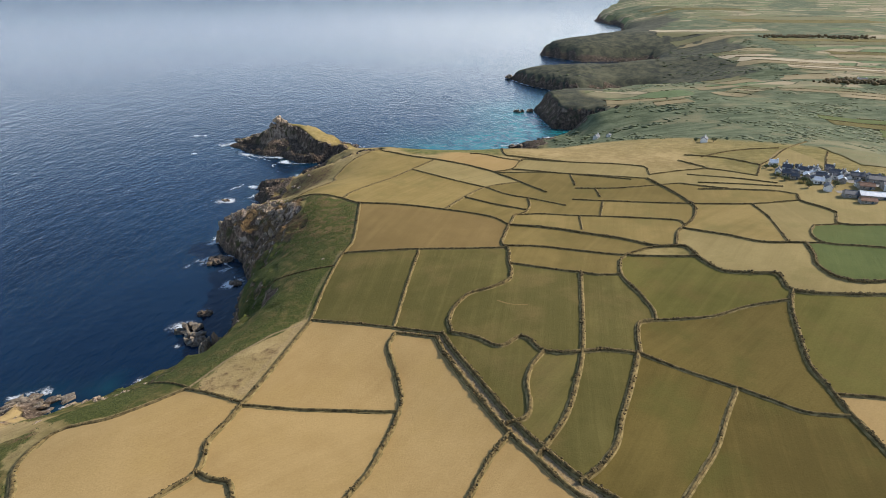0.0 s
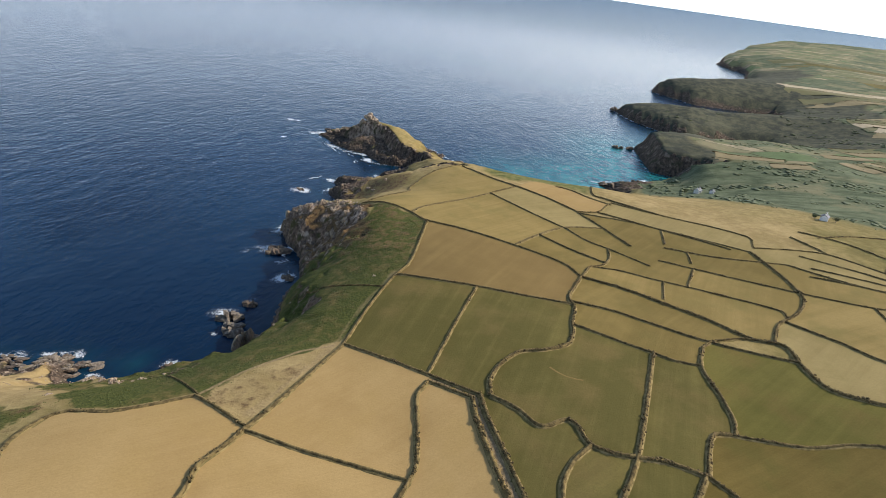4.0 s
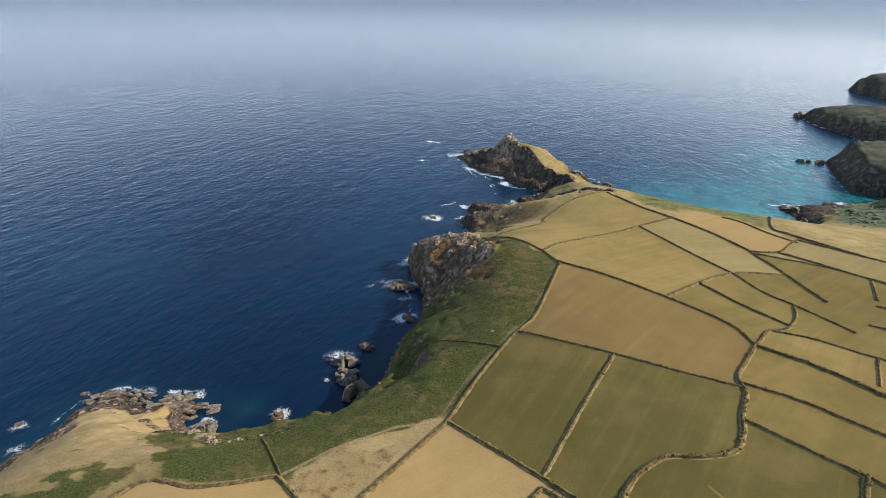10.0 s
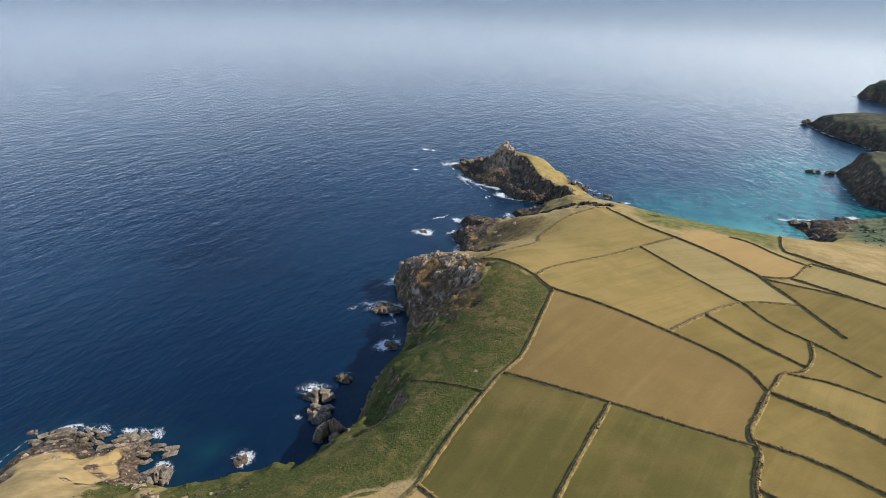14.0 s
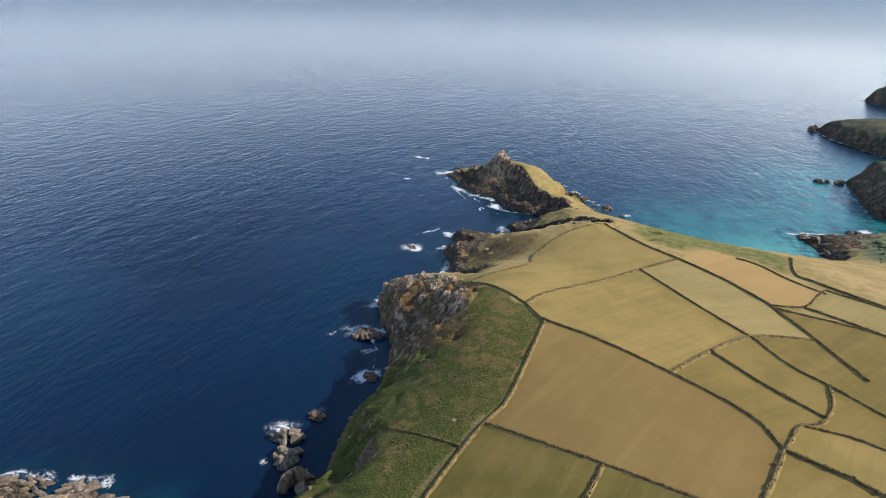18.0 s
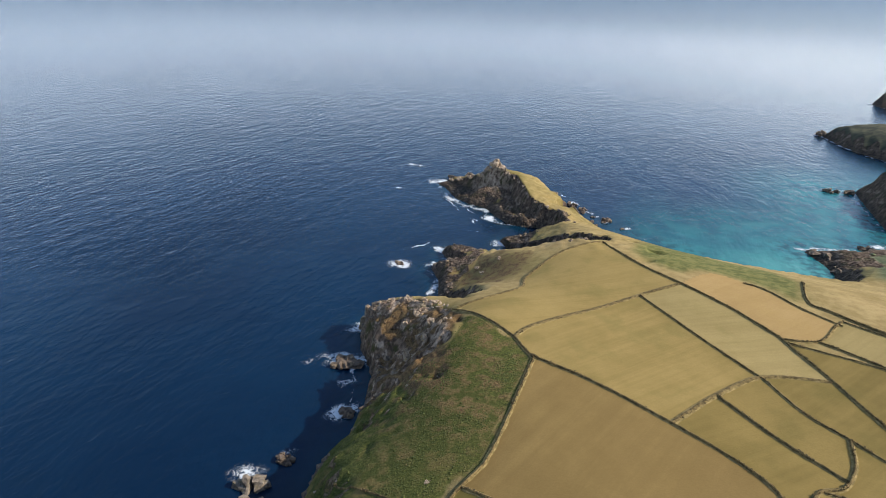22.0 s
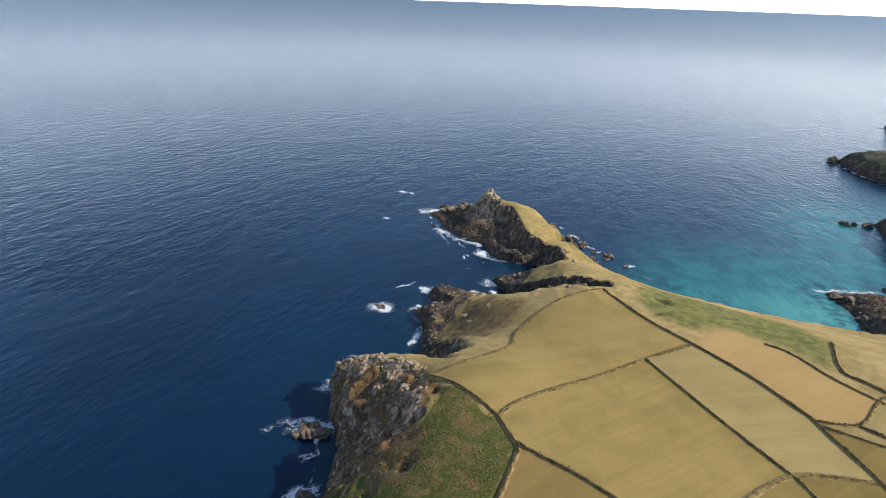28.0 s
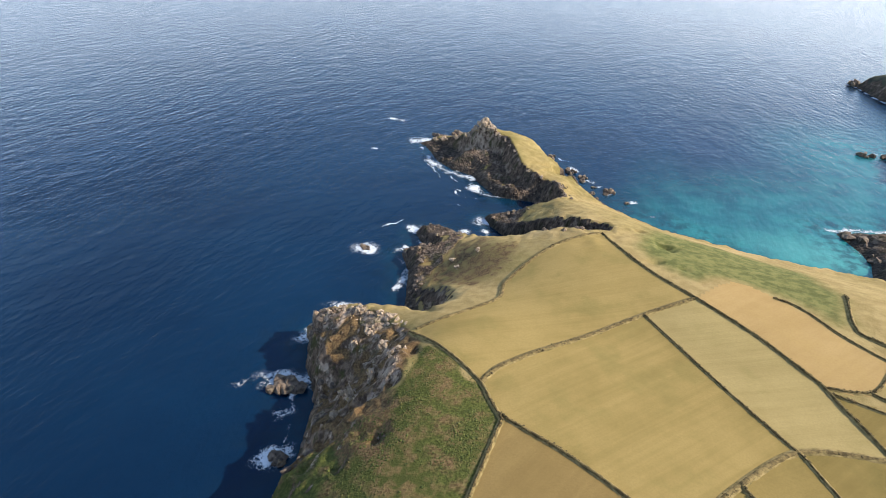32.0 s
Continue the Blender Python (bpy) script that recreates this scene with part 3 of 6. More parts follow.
def height(x, y, d=None):
    """Height of the ground; the cliffs climb from the waterline to the lie of the land."""
    x, y = np.asarray(x, float), np.asarray(y, float)
    if d is None:
        d = coast_distance(x, y)
    t = land_top(x, y)
    # the headlands across the bay: one with a cliff, those behind it rising gently from low cliffs
    across = smooth(660, 700, y) * smooth(60, 110, x)
    low = np.where(y < 880, 26 + 0.11 * np.maximum(d, 0), 14 + 0.22 * np.maximum(d, 0) + 0.03 * np.clip(y - 1150, 0, 300))
    t = t * (1 - across) + np.minimum(t, low + 3 * fbm(x, y, 60, 3, 14)) * across
    ledge = smooth(60, 74, x) * smooth(180, 140, x) * smooth(578, 600, y) * smooth(695, 668, y)
    t = t * (1 - ledge) + np.minimum(t, 4 + 0.28 * np.maximum(d, 0)) * ledge
    crag = fbm(x, y, 26, 4, 11)
    steep = 1.35 + 0.5 * fbm(x, y, 60, 2, 5)
    steep = steep + 1.5 * np.exp(-(((x + 150) / 28) ** 2 + ((y - 362) / 30) ** 2))
    steep = steep + 1.2 * np.exp(-(((x + 110) / 60) ** 2 + ((y - 500) / 60) ** 2))
    geo = line_distance(x, y, [(-150, 498), (-124, 497), (-100, 489), (-76, 485), (-59, 485)])
    steep = steep + 3.5 * np.exp(-(geo / 16) ** 2)
    steep = steep + 2.0 * np.exp(-(line_distance(x, y, [(-140, 556), (-120, 550), (-98, 548)]) / 15) ** 2)
    head = smooth(-100, -130, x) * smooth(550, 580, y)
    steep = steep * (1 - head) + head * (1.0 + 0.3 * fbm(x, y, 24, 2, 6))
    steep = steep - 0.75 * smooth(-112, -80, x) * smooth(530, 560, y) * smooth(110, 80, x)
    steep = steep - 0.7 * np.exp(-(((x + 205) / 35) ** 2 + ((y - 165) / 50) ** 2))
    steep = np.where(y > 660, 1.9 + 0.5 * fbm(x, y, 50, 2, 15), steep)
    steep = steep + 1.1 * np.exp(-(line_distance(x, y, STRIP_EDGE) / 16) ** 2)
    steep = steep + 3.2 * np.exp(-(line_distance(x, y, COVE_WALL) / 13) ** 2)
    dd = d + 5.0 * crag * smooth(0, 10, d) * smooth(70, 25, d)
    crags = zone(x, y, CRAGS, 6)
    flute = 1 - 2.4 * np.abs(fbm(x * 0.85 - y * 0.5, (y * 0.85 + x * 0.5) * 0.35, 7, 3, 23))
    dd = dd + crags * 3.4 * flute * smooth(0, 6, d)
    ribs = 1.0 - np.abs(fbm(x, y, 13, 3, 21))
    rise = steep * np.maximum(dd, 0) * (0.72 + 0.4 * ribs)
    rise = rise * (1 + 2.5 * np.exp(-((x + 54) / 13) ** 2 - ((y - 467) / 12) ** 2))
    # the point: a sharp crest, steep and dark to seaward above a low rock shelf, gently grassed to the east
    run, side, crest_z = crest_frame(x, y)
    fall = np.where(side > 0, np.minimum(2.2 * run, 14 + 0.2 * run), 0.12 * run + 0.008 * run ** 2)
    point = smooth(-96, -112, x) * smooth(556, 566, y + 0.35 * (x + 120))
    t = t * (1 - point) + np.maximum(crest_z - fall * (0.9 + 0.25 * fbm(x, y, 12, 3, 16)), 2.5) * point
    rise = rise * (1 + 1.2 * point * (side < 0))
    k = 6.0 - 4.2 * np.maximum(point, np.exp(-(geo / 22) ** 2))
    hgt = np.clip(0.5 + 0.5 * (t - rise) / k, 0, 1)
    z = rise * hgt + t * (1 - hgt) - k * hgt * (1 - hgt)
    z = np.maximum(z, np.minimum(rise, 1.0)) + 0.25 * fbm(x, y, 30, 3, 2)
    z = z + 4.5 * np.exp(-np.hypot((x + 184) / 9, (y - 619) / 8))
    rocky = smooth(40, 4, d)
    wild = zone(x, y, CRAGS, 5)
    z = z + zone(x, y, SHORE, 4) * (1.5 * fbm(x, y, 8, 4, 56) + 1.0 * fbm(x, y, 3.2, 2, 57)) * smooth(0.2, 3, z)
    z = z + wild * (2.6 * fbm(x, y, 11, 4, 51) + 2.2 * (1 - 2 * np.abs(fbm(x * 0.8 + y * 0.6, y * 0.8 - x * 0.6, 9, 3, 52))) - 0.8)
    z = z + rocky * (1.6 * fbm(x, y, 7, 3, 31) + 0.8 * fbm(x, y, 2.6, 2, 33)) * smooth(0.5, 6, z)
    return np.where(d > 0, z, np.maximum(-14, 0.55 * d))


def axis(lo, a, b, hi, step, grow):
    mid = list(np.arange(a, b + step * 0.5, step))
    out, s = [], step
    while (mid[-1] + s) < hi:
        s *= grow
        mid.append(mid[-1] + s)
    v, s = mid[0], step
    while v - s > lo:
        s *= grow
        v -= s
        out.append(v)
    return np.array(out[::-1] + mid)


# ---- hedges: gather their lines first, the fields lie between them ----
HEDGES = []


def hedge(style, *points):
    HEDGES.append((style, list(points)))


hedge("bank", (-103.3, 78.1), (-123.9, 112.4), (-131.3, 124.8), (-129.5, 140.0), (-111.6, 143.7), (-91.8, 156.9))
hedge("plain", (-91.8, 156.9), (-67.6, 146.4))
hedge("bank", (-67.6, 146.4), (-63.1, 164.2), (-56.3, 199.1))
hedge("plain", (-56.3, 199.1), (-55.3, 226.5), (-52.3, 256.7), (-48.7, 272.4), (-53.0, 330.5))
hedge("bushy", (-67.6, 146.4), (-70.0, 136.7), (-72.6, 128.9), (-71.4, 116.9), (-78.5, 108.7), (-101.3, 82.2))
hedge("bushy", (-71.4, 116.9), (-66.1, 114.1), (-60.7, 112.7), (-58.1, 107.8), (-44.3, 81.2))
hedge("plain", (-67.9, 145.5), (-49.4, 143.0), (-30.3, 141.8), (-14.2, 140.7))
hedge("bushy", (-18.5, 183.1), (-20.5, 175.1), (-16.7, 160.2), (-13.7, 146.5), (-14.5, 138.4), (-17.5, 126.5), (-21.3, 114.9), (-25.8, 107.2), (-45.9, 72.6))
hedge("plain", (-56.3, 200.2), (-38.1, 193.2), (-19.5, 186.7))
hedge("plain", (-19.5, 186.7), (0.5, 179.7))
hedge("plain", (-18.5, 183.1), (-2.3, 177.8))
hedge("bushy", (0.5, 179.7), (3.5, 171.5), (9.0, 160.5), (16.0, 145.5), (23.5, 130.0), (30.5, 119.0), (40.0, 106.5), (77.0, 75.5))
hedge("bushy", (-2.3, 177.8), (0.5, 169.1), (5.6, 157.6), (12.7, 142.2), (20.4, 126.9), (27.3, 116.1), (36.5, 103.0), (73.9, 72.8))
hedge("bushy", (20.6, 126.6), (14.6, 118.3), (7.6, 104.7), (-8.6, 73.7))
hedge("plain", (-12.0, 255.3), (-15.9, 222.1), (-19.5, 186.7))
hedge("plain", (-51.7, 259.0), (-30.2, 256.4), (-12.1, 255.3), (10.3, 253.8), (32.0, 253.6))
hedge("plain", (-54.7, 332.1), (-30.0, 326.0), (0.1, 314.9), (18.7, 306.9), (29.8, 299.6), (36.9, 288.2))
hedge("bushy", (36.9, 288.2), (33.0, 271.7), (30.4, 260.1), (32.8, 250.1), (31.5, 237.0), (31.8, 228.0), (29.5, 218.2), (21.5, 212.0), (11.4, 207.6), (5.2, 198.0), (2.7, 188.2), (3.8, 179.9))
hedge("bushy", (3.8, 179.9), (13.4, 175.2), (21.4, 168.8), (30.2, 173.3), (36.1, 163.9), (43.7, 161.4), (49.7, 161.5), (58.9, 162.2), (69.8, 160.5))
hedge("bushy", (36.8, 163.7), (31.0, 155.6), (28.4, 147.6), (28.4, 138.9), (26.2, 132.5), (20.1, 130.6))
hedge("bushy", (62.8, 223.4), (56.3, 191.1), (49.7, 161.5), (44.6, 146.1), (38.0, 131.1), (27.4, 116.5))
hedge("plain", (31.6, 234.9), (46.4, 229.4), (62.2, 223.6), (70.4, 220.4), (80.2, 219.8))
hedge("bushy", (83.5, 233.9), (80.0, 218.6), (82.7, 203.2), (84.3, 190.0), (83.0, 182.3))
hedge("plain", (81.7, 182.2), (91.4, 182.0), (104.0, 181.7), (118.2, 185.2), (135.8, 186.2))
hedge("bushy", (81.7, 182.2), (75.5, 179.9), (69.8, 160.5))
hedge("bushy", (69.3, 160.6), (61.1, 142.3), (55.1, 130.2), (50.6, 119.6), (43.7, 111.5), (37.3, 106.8))
hedge("plain", (69.8, 160.5), (80.5, 152.5), (95.1, 142.7), (102.7, 136.3), (109.5, 130.0), (116.5, 127.8), (122.0, 126.6))
hedge("plain", (95.6, 142.3), (86.3, 129.2), (78.2, 117.1), (68.8, 106.6), (63.7, 101.1), (33.2, 68.1))
hedge("plain", (83.5, 233.9), (88.8, 240.2), (101.6, 246.3), (107.8, 246.6))
hedge("plain", (31.3, 256.5), (50.4, 254.2), (86.1, 240.0), (117.8, 230.7))
hedge("bushy", (36.9, 288.2), (55.0, 282.6), (77.0, 270.4), (92.1, 260.7), (105.9, 247.1), (117.0, 244.0), (118.0, 227.3), (121.8, 213.3), (133.2, 207.7), (139.9, 205.1), (139.1, 192.2), (156.3, 185.6), (169.3, 183.5), (228.5, 173.8))
hedge("bushy", (139.1, 192.2), (133.3, 181.8), (127.0, 164.1), (122.6, 149.2), (122.5, 139.7), (121.9, 128.7), (122.2, 121.7), (122.3, 113.1), (122.6, 53.1))
hedge("plain", (122.3, 136.1), (135.2, 132.3), (192.8, 115.3))
hedge("faint", (43.7, 304.5), (58.5, 304.7), (77.2, 298.9), (101.3, 292.5), (128.7, 281.6), (129.5, 273.5))
hedge("faint", (78.7, 298.5), (75.6, 277.2))
hedge("bushy", (135.0, 353.4), (142.1, 327.0), (144.6, 311.0), (144.1, 297.2), (136.0, 280.9), (122.7, 265.8), (113.8, 244.9))
hedge("plain", (126.5, 270.2), (141.9, 251.8), (150.8, 237.9), (167.4, 232.9))
hedge("faint", (174.7, 295.6), (172.1, 273.0), (161.0, 234.8))
hedge("faint", (80.3, 326.5), (108.3, 317.2), (146.8, 304.3), (174.7, 295.6), (201.7, 295.6))
hedge("faint", (89.1, 376.8), (87.7, 352.1))
hedge("faint", (98.6, 343.4), (98.0, 327.8))
hedge("faint", (97.9, 320.7), (89.9, 295.5))
hedge("faint", (38.2, 394.1), (71.4, 386.1), (107.0, 367.3), (135.0, 353.4))
hedge("faint", (86.4, 346.0), (114.6, 339.9), (150.6, 340.7))
hedge("faint", (150.6, 340.7), (177.8, 322.5), (200.1, 313.6))
hedge("faint", (139.3, 360.9), (163.4, 365.0), (181.8, 363.7), (203.0, 345.7))
hedge("faint", (168.9, 389.7), (181.8, 363.7))
hedge("faint", (178.3, 403.7), (201.6, 390.9), (216.6, 369.0))
hedge("plain", (205.9, 306.5), (201.3, 294.6), (205.8, 280.3), (206.6, 272.2))
hedge("plain", (202.7, 266.1), (198.0, 255.3), (217.1, 251.2), (266.0, 240.7))
hedge("plain", (184.8, 255.5), (176.8, 244.4), (175.3, 231.4), (187.3, 226.5), (196.8, 223.1), (234.4, 209.5))
hedge("bushy", (167.4, 232.9), (163.0, 219.3), (158.8, 210.1), (159.8, 198.6), (165.8, 194.0), (175.6, 193.0), (215.4, 188.8))
hedge("bank", (-65.7, 342.9), (-63.4, 352.2), (-55.6, 365.3), (-42.1, 384.5), (-24.3, 410.8), (-7.1, 430.3))
hedge("faint", (-24.2, 410.9), (4.5, 382.7), (28.5, 360.2))
hedge("plain", (-55.8, 474.3), (-39.5, 455.4), (-24.7, 442.1), (-7.1, 430.3), (16.5, 414.6), (37.3, 396.2))
hedge("plain", (36.9, 396.1), (50.6, 373.8), (67.2, 343.1))
hedge("bank", (0.6, 314.7), (12.4, 337.9), (26.3, 358.9), (37.3, 365.5), (53.0, 369.4))
hedge("plain", (13.6, 339.7), (32.9, 324.0), (50.4, 312.4))
hedge("faint", (28.9, 360.4), (42.2, 342.8), (53.8, 334.4), (74.7, 317.0))
hedge("plain", (53.8, 334.4), (53.4, 320.9), (49.2, 309.0), (42.2, 303.4), (39.0, 293.5), (36.3, 285.9))
hedge("faint", (36.9, 396.1), (51.0, 400.1), (58.5, 416.4), (61.6, 422.3))
hedge("faint", (50.3, 399.9), (63.9, 392.6), (86.8, 378.0), (124.7, 353.7))
hedge("plain", (49.8, 467.7), (50.0, 436.1), (58.7, 429.9), (91.3, 406.8))
hedge("plain", (-103.9, 361.7), (-84.3, 352.5), (-65.7, 342.9), (-58.6, 335.8), (-53.0, 330.5))
hedge("thin", (-100.1, 255.6), (-78.7, 250.7), (-53.3, 246.4))
hedge("bank", (-102, 364), (-89, 384), (-82, 400), (-85, 416), (-80, 440), (-72, 456), (-57, 474))
hedge("faint", (21.8, 447.2), (30.3, 444.4), (43.3, 430.6), (53.5, 422.9), (61.3, 417.7))
hedge("faint", (162.1, 356.0), (187.0, 343.0), (207.0, 329.2))
hedge("faint", (162.6, 339.6), (184.8, 331.1), (206.5, 322.2))
hedge("faint", (157.9, 327.7), (178.0, 321.8), (197.8, 315.2))
hedge("faint", (187.9, 395.7), (214.1, 409.3), (236.0, 414.5), (254.2, 415.2))
hedge("faint", (254.0, 358.0), (268.0, 380.0), (282.3, 400.6))
hedge("plain", (-108, 71), (-40, 71), (40, 70.5), (122, 70.5), (196, 70.5))
hedge("thin", (-91, 157.5), (-104, 167), (-119, 178))

# bare lines: field edges with no bank
EDGES = [[(-7.1, 430.3), (2, 448), (9, 453), (21.8, 447.2), (30.3, 444.4), (43.3, 430.6), (53.5, 422.9), (61.3, 417.7), (90, 400)],
         [(-104, 362), (-89, 384), (-82, 400), (-85, 416), (-80, 440), (-72, 456), (-57, 474)],
         [(184.8, 255.5), (198, 255.3)], [(167.4, 232.9), (175.3, 231.4)], [(266, 240.7), (290, 236)], [(234.4, 209.5), (290, 195)], [(215.4, 188.8), (290, 178)], [(228.5, 173.8), (290, 164)],
         [(192.8, 115.3), (290, 88)], [(122.6, 53), (122.6, 40)], [(206.6, 272.2), (202.7, 266.1)], [(201.7, 295.6), (205.9, 306.5)], [(200, 313.6), (206, 306.5)], [(203, 345.7), (216.6, 369)], [(61.6, 422.3), (91.3, 406.8)], [(91.3, 406.8), (140, 380), (139.3, 361)], [(216.6, 369), (235, 386), (255, 409), (290, 440)]]
PATHS = [[(-92, 157), (-84, 175), (-71, 192), (-59, 199)], [(-57.5, 226), (-54.5, 257), (-50.7, 272), (-55, 331), (-67, 341), (-86, 351), (-103, 360)],
         [(-103, 362), (-91, 384), (-84, 400), (-86, 416), (-78, 445), (-66, 470), (-62, 500), (-85, 540), (-105, 572)],
         [(-130, 142), (-150, 150), (-165, 158)]]
for line in EDGES[2:]:
    hedge("faint", *line)
# bare earth worn along the coastal hedge
WORN_EDGE = [(-70, 152), (-66.5, 165), (-62, 185), (-59.5, 203), (-58.6, 226), (-56, 246), (-53, 262)]
BRACKEN = [(-90, 157), (-82, 175), (-69, 192), (-56, 204), (-53, 226), (-49, 257), (-46, 300), (-50, 330), (-62, 341), (-82, 351), (-92, 352), (-90, 334),
           (-104, 312), (-124, 294), (-128, 262), (-124, 236), (-130, 212), (-142, 204), (-154, 194), (-166, 186), (-174, 173), (-160, 160), (-142, 151), (-128, 147), (-112, 147)]
BRACKEN_WEST = [(-132, 124), (-138, 143), (-150, 152), (-163, 142), (-172, 120), (-178, 60), (-118, 60), (-114, 96)]
HEATH = [(-80, 306), (-84, 322), (-96, 336), (-108, 330), (-106, 306), (-92, 300)]
HEATH_NORTH = [(-98, 412), (-90, 432), (-92, 456), (-128, 462), (-140, 446), (-124, 420)]
SCRUB = [(-91, 157), (-80, 174), (-66, 190), (-58, 196), (-64, 164), (-69, 148)]
GREEN_STRIP = [(-36, 470), (-24, 454), (-8, 446), (4, 456), (20, 453), (31, 448), (44, 436), (49, 440), (48, 470), (40, 500), (0, 514), (-32, 508)]


def west_patch(x, y):
    return 0.68 + 0.8 * fbm(x * 0.8 + y * 0.3, y - x * 0.25, 7, 5, 45) + 0.3 * fbm(x, y, 34, 2, 44)


# ---- ground ----
gx = axis(-330, -262, 200, 5200, 1.5, 1.055)
gy = axis(-900, 84, 690, 4800, 1.5, 1.055)
# closer ground where the crags stand
gx = np.unique(np.r_[gx, gx[(gx > -172) & (gx < -92)] + 0.75])
gy = np.unique(np.r_[gy, gy[(gy > 292) & (gy < 382)] + 0.75])
GX, GY = np.meshgrid(gx, gy)
GD = coast_distance(GX, GY)
GZ = height(GX, GY, GD)
rows_n, cols_n = GX.shape
verts = np.c_[GX.ravel(), GY.ravel(), GZ.ravel()]
ids = np.arange(rows_n * cols_n).reshape(rows_n, cols_n)
quads = np.stack([ids[:-1, :-1], ids[:-1, 1:], ids[1:, 1:], ids[1:, :-1]], -1)
keep = np.maximum.reduce([GD[:-1, :-1], GD[:-1, 1:], GD[1:, 1:], GD[1:, :-1]]) > -12
used = np.zeros(rows_n * cols_n, bool)
used[quads[keep].ravel()] = True
index = np.cumsum(used) - 1
ground = mesh_object("ground", verts[used], index[quads[keep]], GROUND)
tagged(ground, "coastal land with dry grass, bracken slopes and dark rock cliffs", "ground", kind="structure")

down_x = np.gradient(GZ, gx, axis=1)
slope = np.hypot(np.gradient(GZ, gy, axis=0), down_x)
rock = smooth(0.75, 1.25, slope) * np.where(GY > 690, 0.7, 1.0) + smooth(9, 3, GD) * 0.9
rock = np.maximum(rock, smooth(-190, -205, GX) * smooth(230, 215, GY) * smooth(34, 16, GD) * (0.72 + 0.75 * fbm(GX, GY, 9, 4, 48)))
rock = np.maximum(rock, smooth(5, 1.5, GZ))
_, crest_side, _ = crest_frame(GX, GY)
lee = crest_side < 0
on_point = smooth(-100, -112, GX) * smooth(556, 566, GY + 0.35 * (GX + 120)) * smooth(-186, -176, GX)
rock = rock * (1 - 0.95 * on_point * lee * smooth(5, 9, GD))
crown = np.exp(-(((GX + 184) / 15) ** 2 + ((GY - 618) / 10) ** 2))
wild = zone(GX, GY, CRAGS, 5)
shore = zone(GX, GY, SHORE, 4)
rock = np.maximum(rock * (1 - 0.45 * wild * smooth(375, 362, GY)), wild * (0.30 + 0.62 * fbm(GX, GY, 9, 4, 53)) + wild * smooth(0.5, 1.3, slope) * 0.34 + wild * smooth(360, 374, GY) * 0.5)
rock = np.maximum(rock, smooth(60, 74, GX) * smooth(140, 125, GX) * smooth(585, 598, GY) * smooth(680, 668, GY) * smooth(34, 20, GD) * (0.75 + 0.5 * fbm(GX, GY, 12, 3, 62)))
rock = np.maximum(rock, shore * (0.62 + 0.7 * fbm(GX, GY, 7, 3, 55)))
tan_flat = np.exp(-(((GX + 199) / 15) ** 2 + ((GY - 171) / 8) ** 2))
rock = rock * (1 - 0.9 * np.clip(tan_flat * 1.6, 0, 1))
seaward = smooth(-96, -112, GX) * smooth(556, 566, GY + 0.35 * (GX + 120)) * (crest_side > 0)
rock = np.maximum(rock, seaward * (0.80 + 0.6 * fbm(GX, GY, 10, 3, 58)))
rock = np.maximum(rock, smooth(-108, -122, GX) * smooth(488, 500, GY) * smooth(552, 544, GY))
rock = np.maximum(rock, smooth(-126, -140, GX) * smooth(418, 430, GY) * smooth(500, 494, GY) * (0.65 + 0.6 * fbm(GX, GY, 8, 3, 59)))
edge_line = line_distance(GX, GY, [(-190, 180), (-178, 177), (-151, 174), (-134.5, 169), (-120, 179.5), (-112, 189)])
rock = np.maximum(rock, smooth(4.5, 1.0, edge_line) * (0.55 + 0.9 * fbm(GX, GY, 6, 3, 60)))
strip_side = smooth(17, 9, line_distance(GX, GY, STRIP_EDGE))
rock = rock * (1 - 0.8 * strip_side * smooth(9, 16, GZ))
rock = np.clip(rock + 0.8 * crown, 0, 1)
bracken = np.maximum(zone(GX, GY, BRACKEN) * (1 - smooth(-122, -142, GX) * smooth(200, 190, GY) * (0.9 - west_patch(GX, GY))), zone(GX, GY, BRACKEN_WEST) * west_patch(GX, GY))
far_land = smooth(0, 30, GY - 612 + 0.72 * GX) * smooth(90, 120, GX)
far_scrub = np.clip(far_land, 0, 1) * 0.9 * smooth(-0.15, 0.4, fbm(GX, GY, 150, 5, 61) + 0.5 * np.exp(-((GY - 560) / 160) ** 2)) * smooth(4, 30, GD)
bracken = np.clip(np.maximum(bracken, np.where(GX > 60, far_scrub, 0)), 0, 1)
bracken = np.maximum(bracken * (1 - 0.5 * wild), 0.4 * wild * smooth(372, 360, GY))
moor = smooth(860, 900, GY) * smooth(190, 120, GD + 40 * fbm(GX, GY, 70, 3, 46)) * smooth(2300, 1700, GY)
# real moor, plus shade put in as dark cover on the nearest far headland
heath_and_shade = np.maximum(moor, smooth(664, 680, GY) * smooth(250, 215, GX) * smooth(95, 55, GD + 0.15 * (GY - 700)) * (0.75 + 0.7 * fbm(GX, GY, 45, 4, 46)))
bracken = np.clip(bracken * (1 - moor), 0, 1)
farm = smooth(640, 700, GY + 0.25 * (GX - 230)) * smooth(150, 200, GX) * smooth(0.55, 0.2, far_scrub) * (1 - heath_and_shade)
dry = np.clip(0.62 + 0.5 * fbm(GX, GY, 40, 3, 71) + 0.45 * smooth(-125, -150, GX) * smooth(230, 210, GY) - 0.6 * wild - 0.4 * smooth(150, 215, GX) * smooth(640, 580, GY) - 0.15 * smooth(470, 500, GY) * smooth(20, -30, GX), 0, 1)
bare = np.zeros_like(GX)
for k, p in enumerate(PATHS):
    bare = np.maximum(bare, (0.75, 0.45, 0.5, 0.4)[k] * smooth(1.6, 0.2, line_distance(GX, GY, p)))
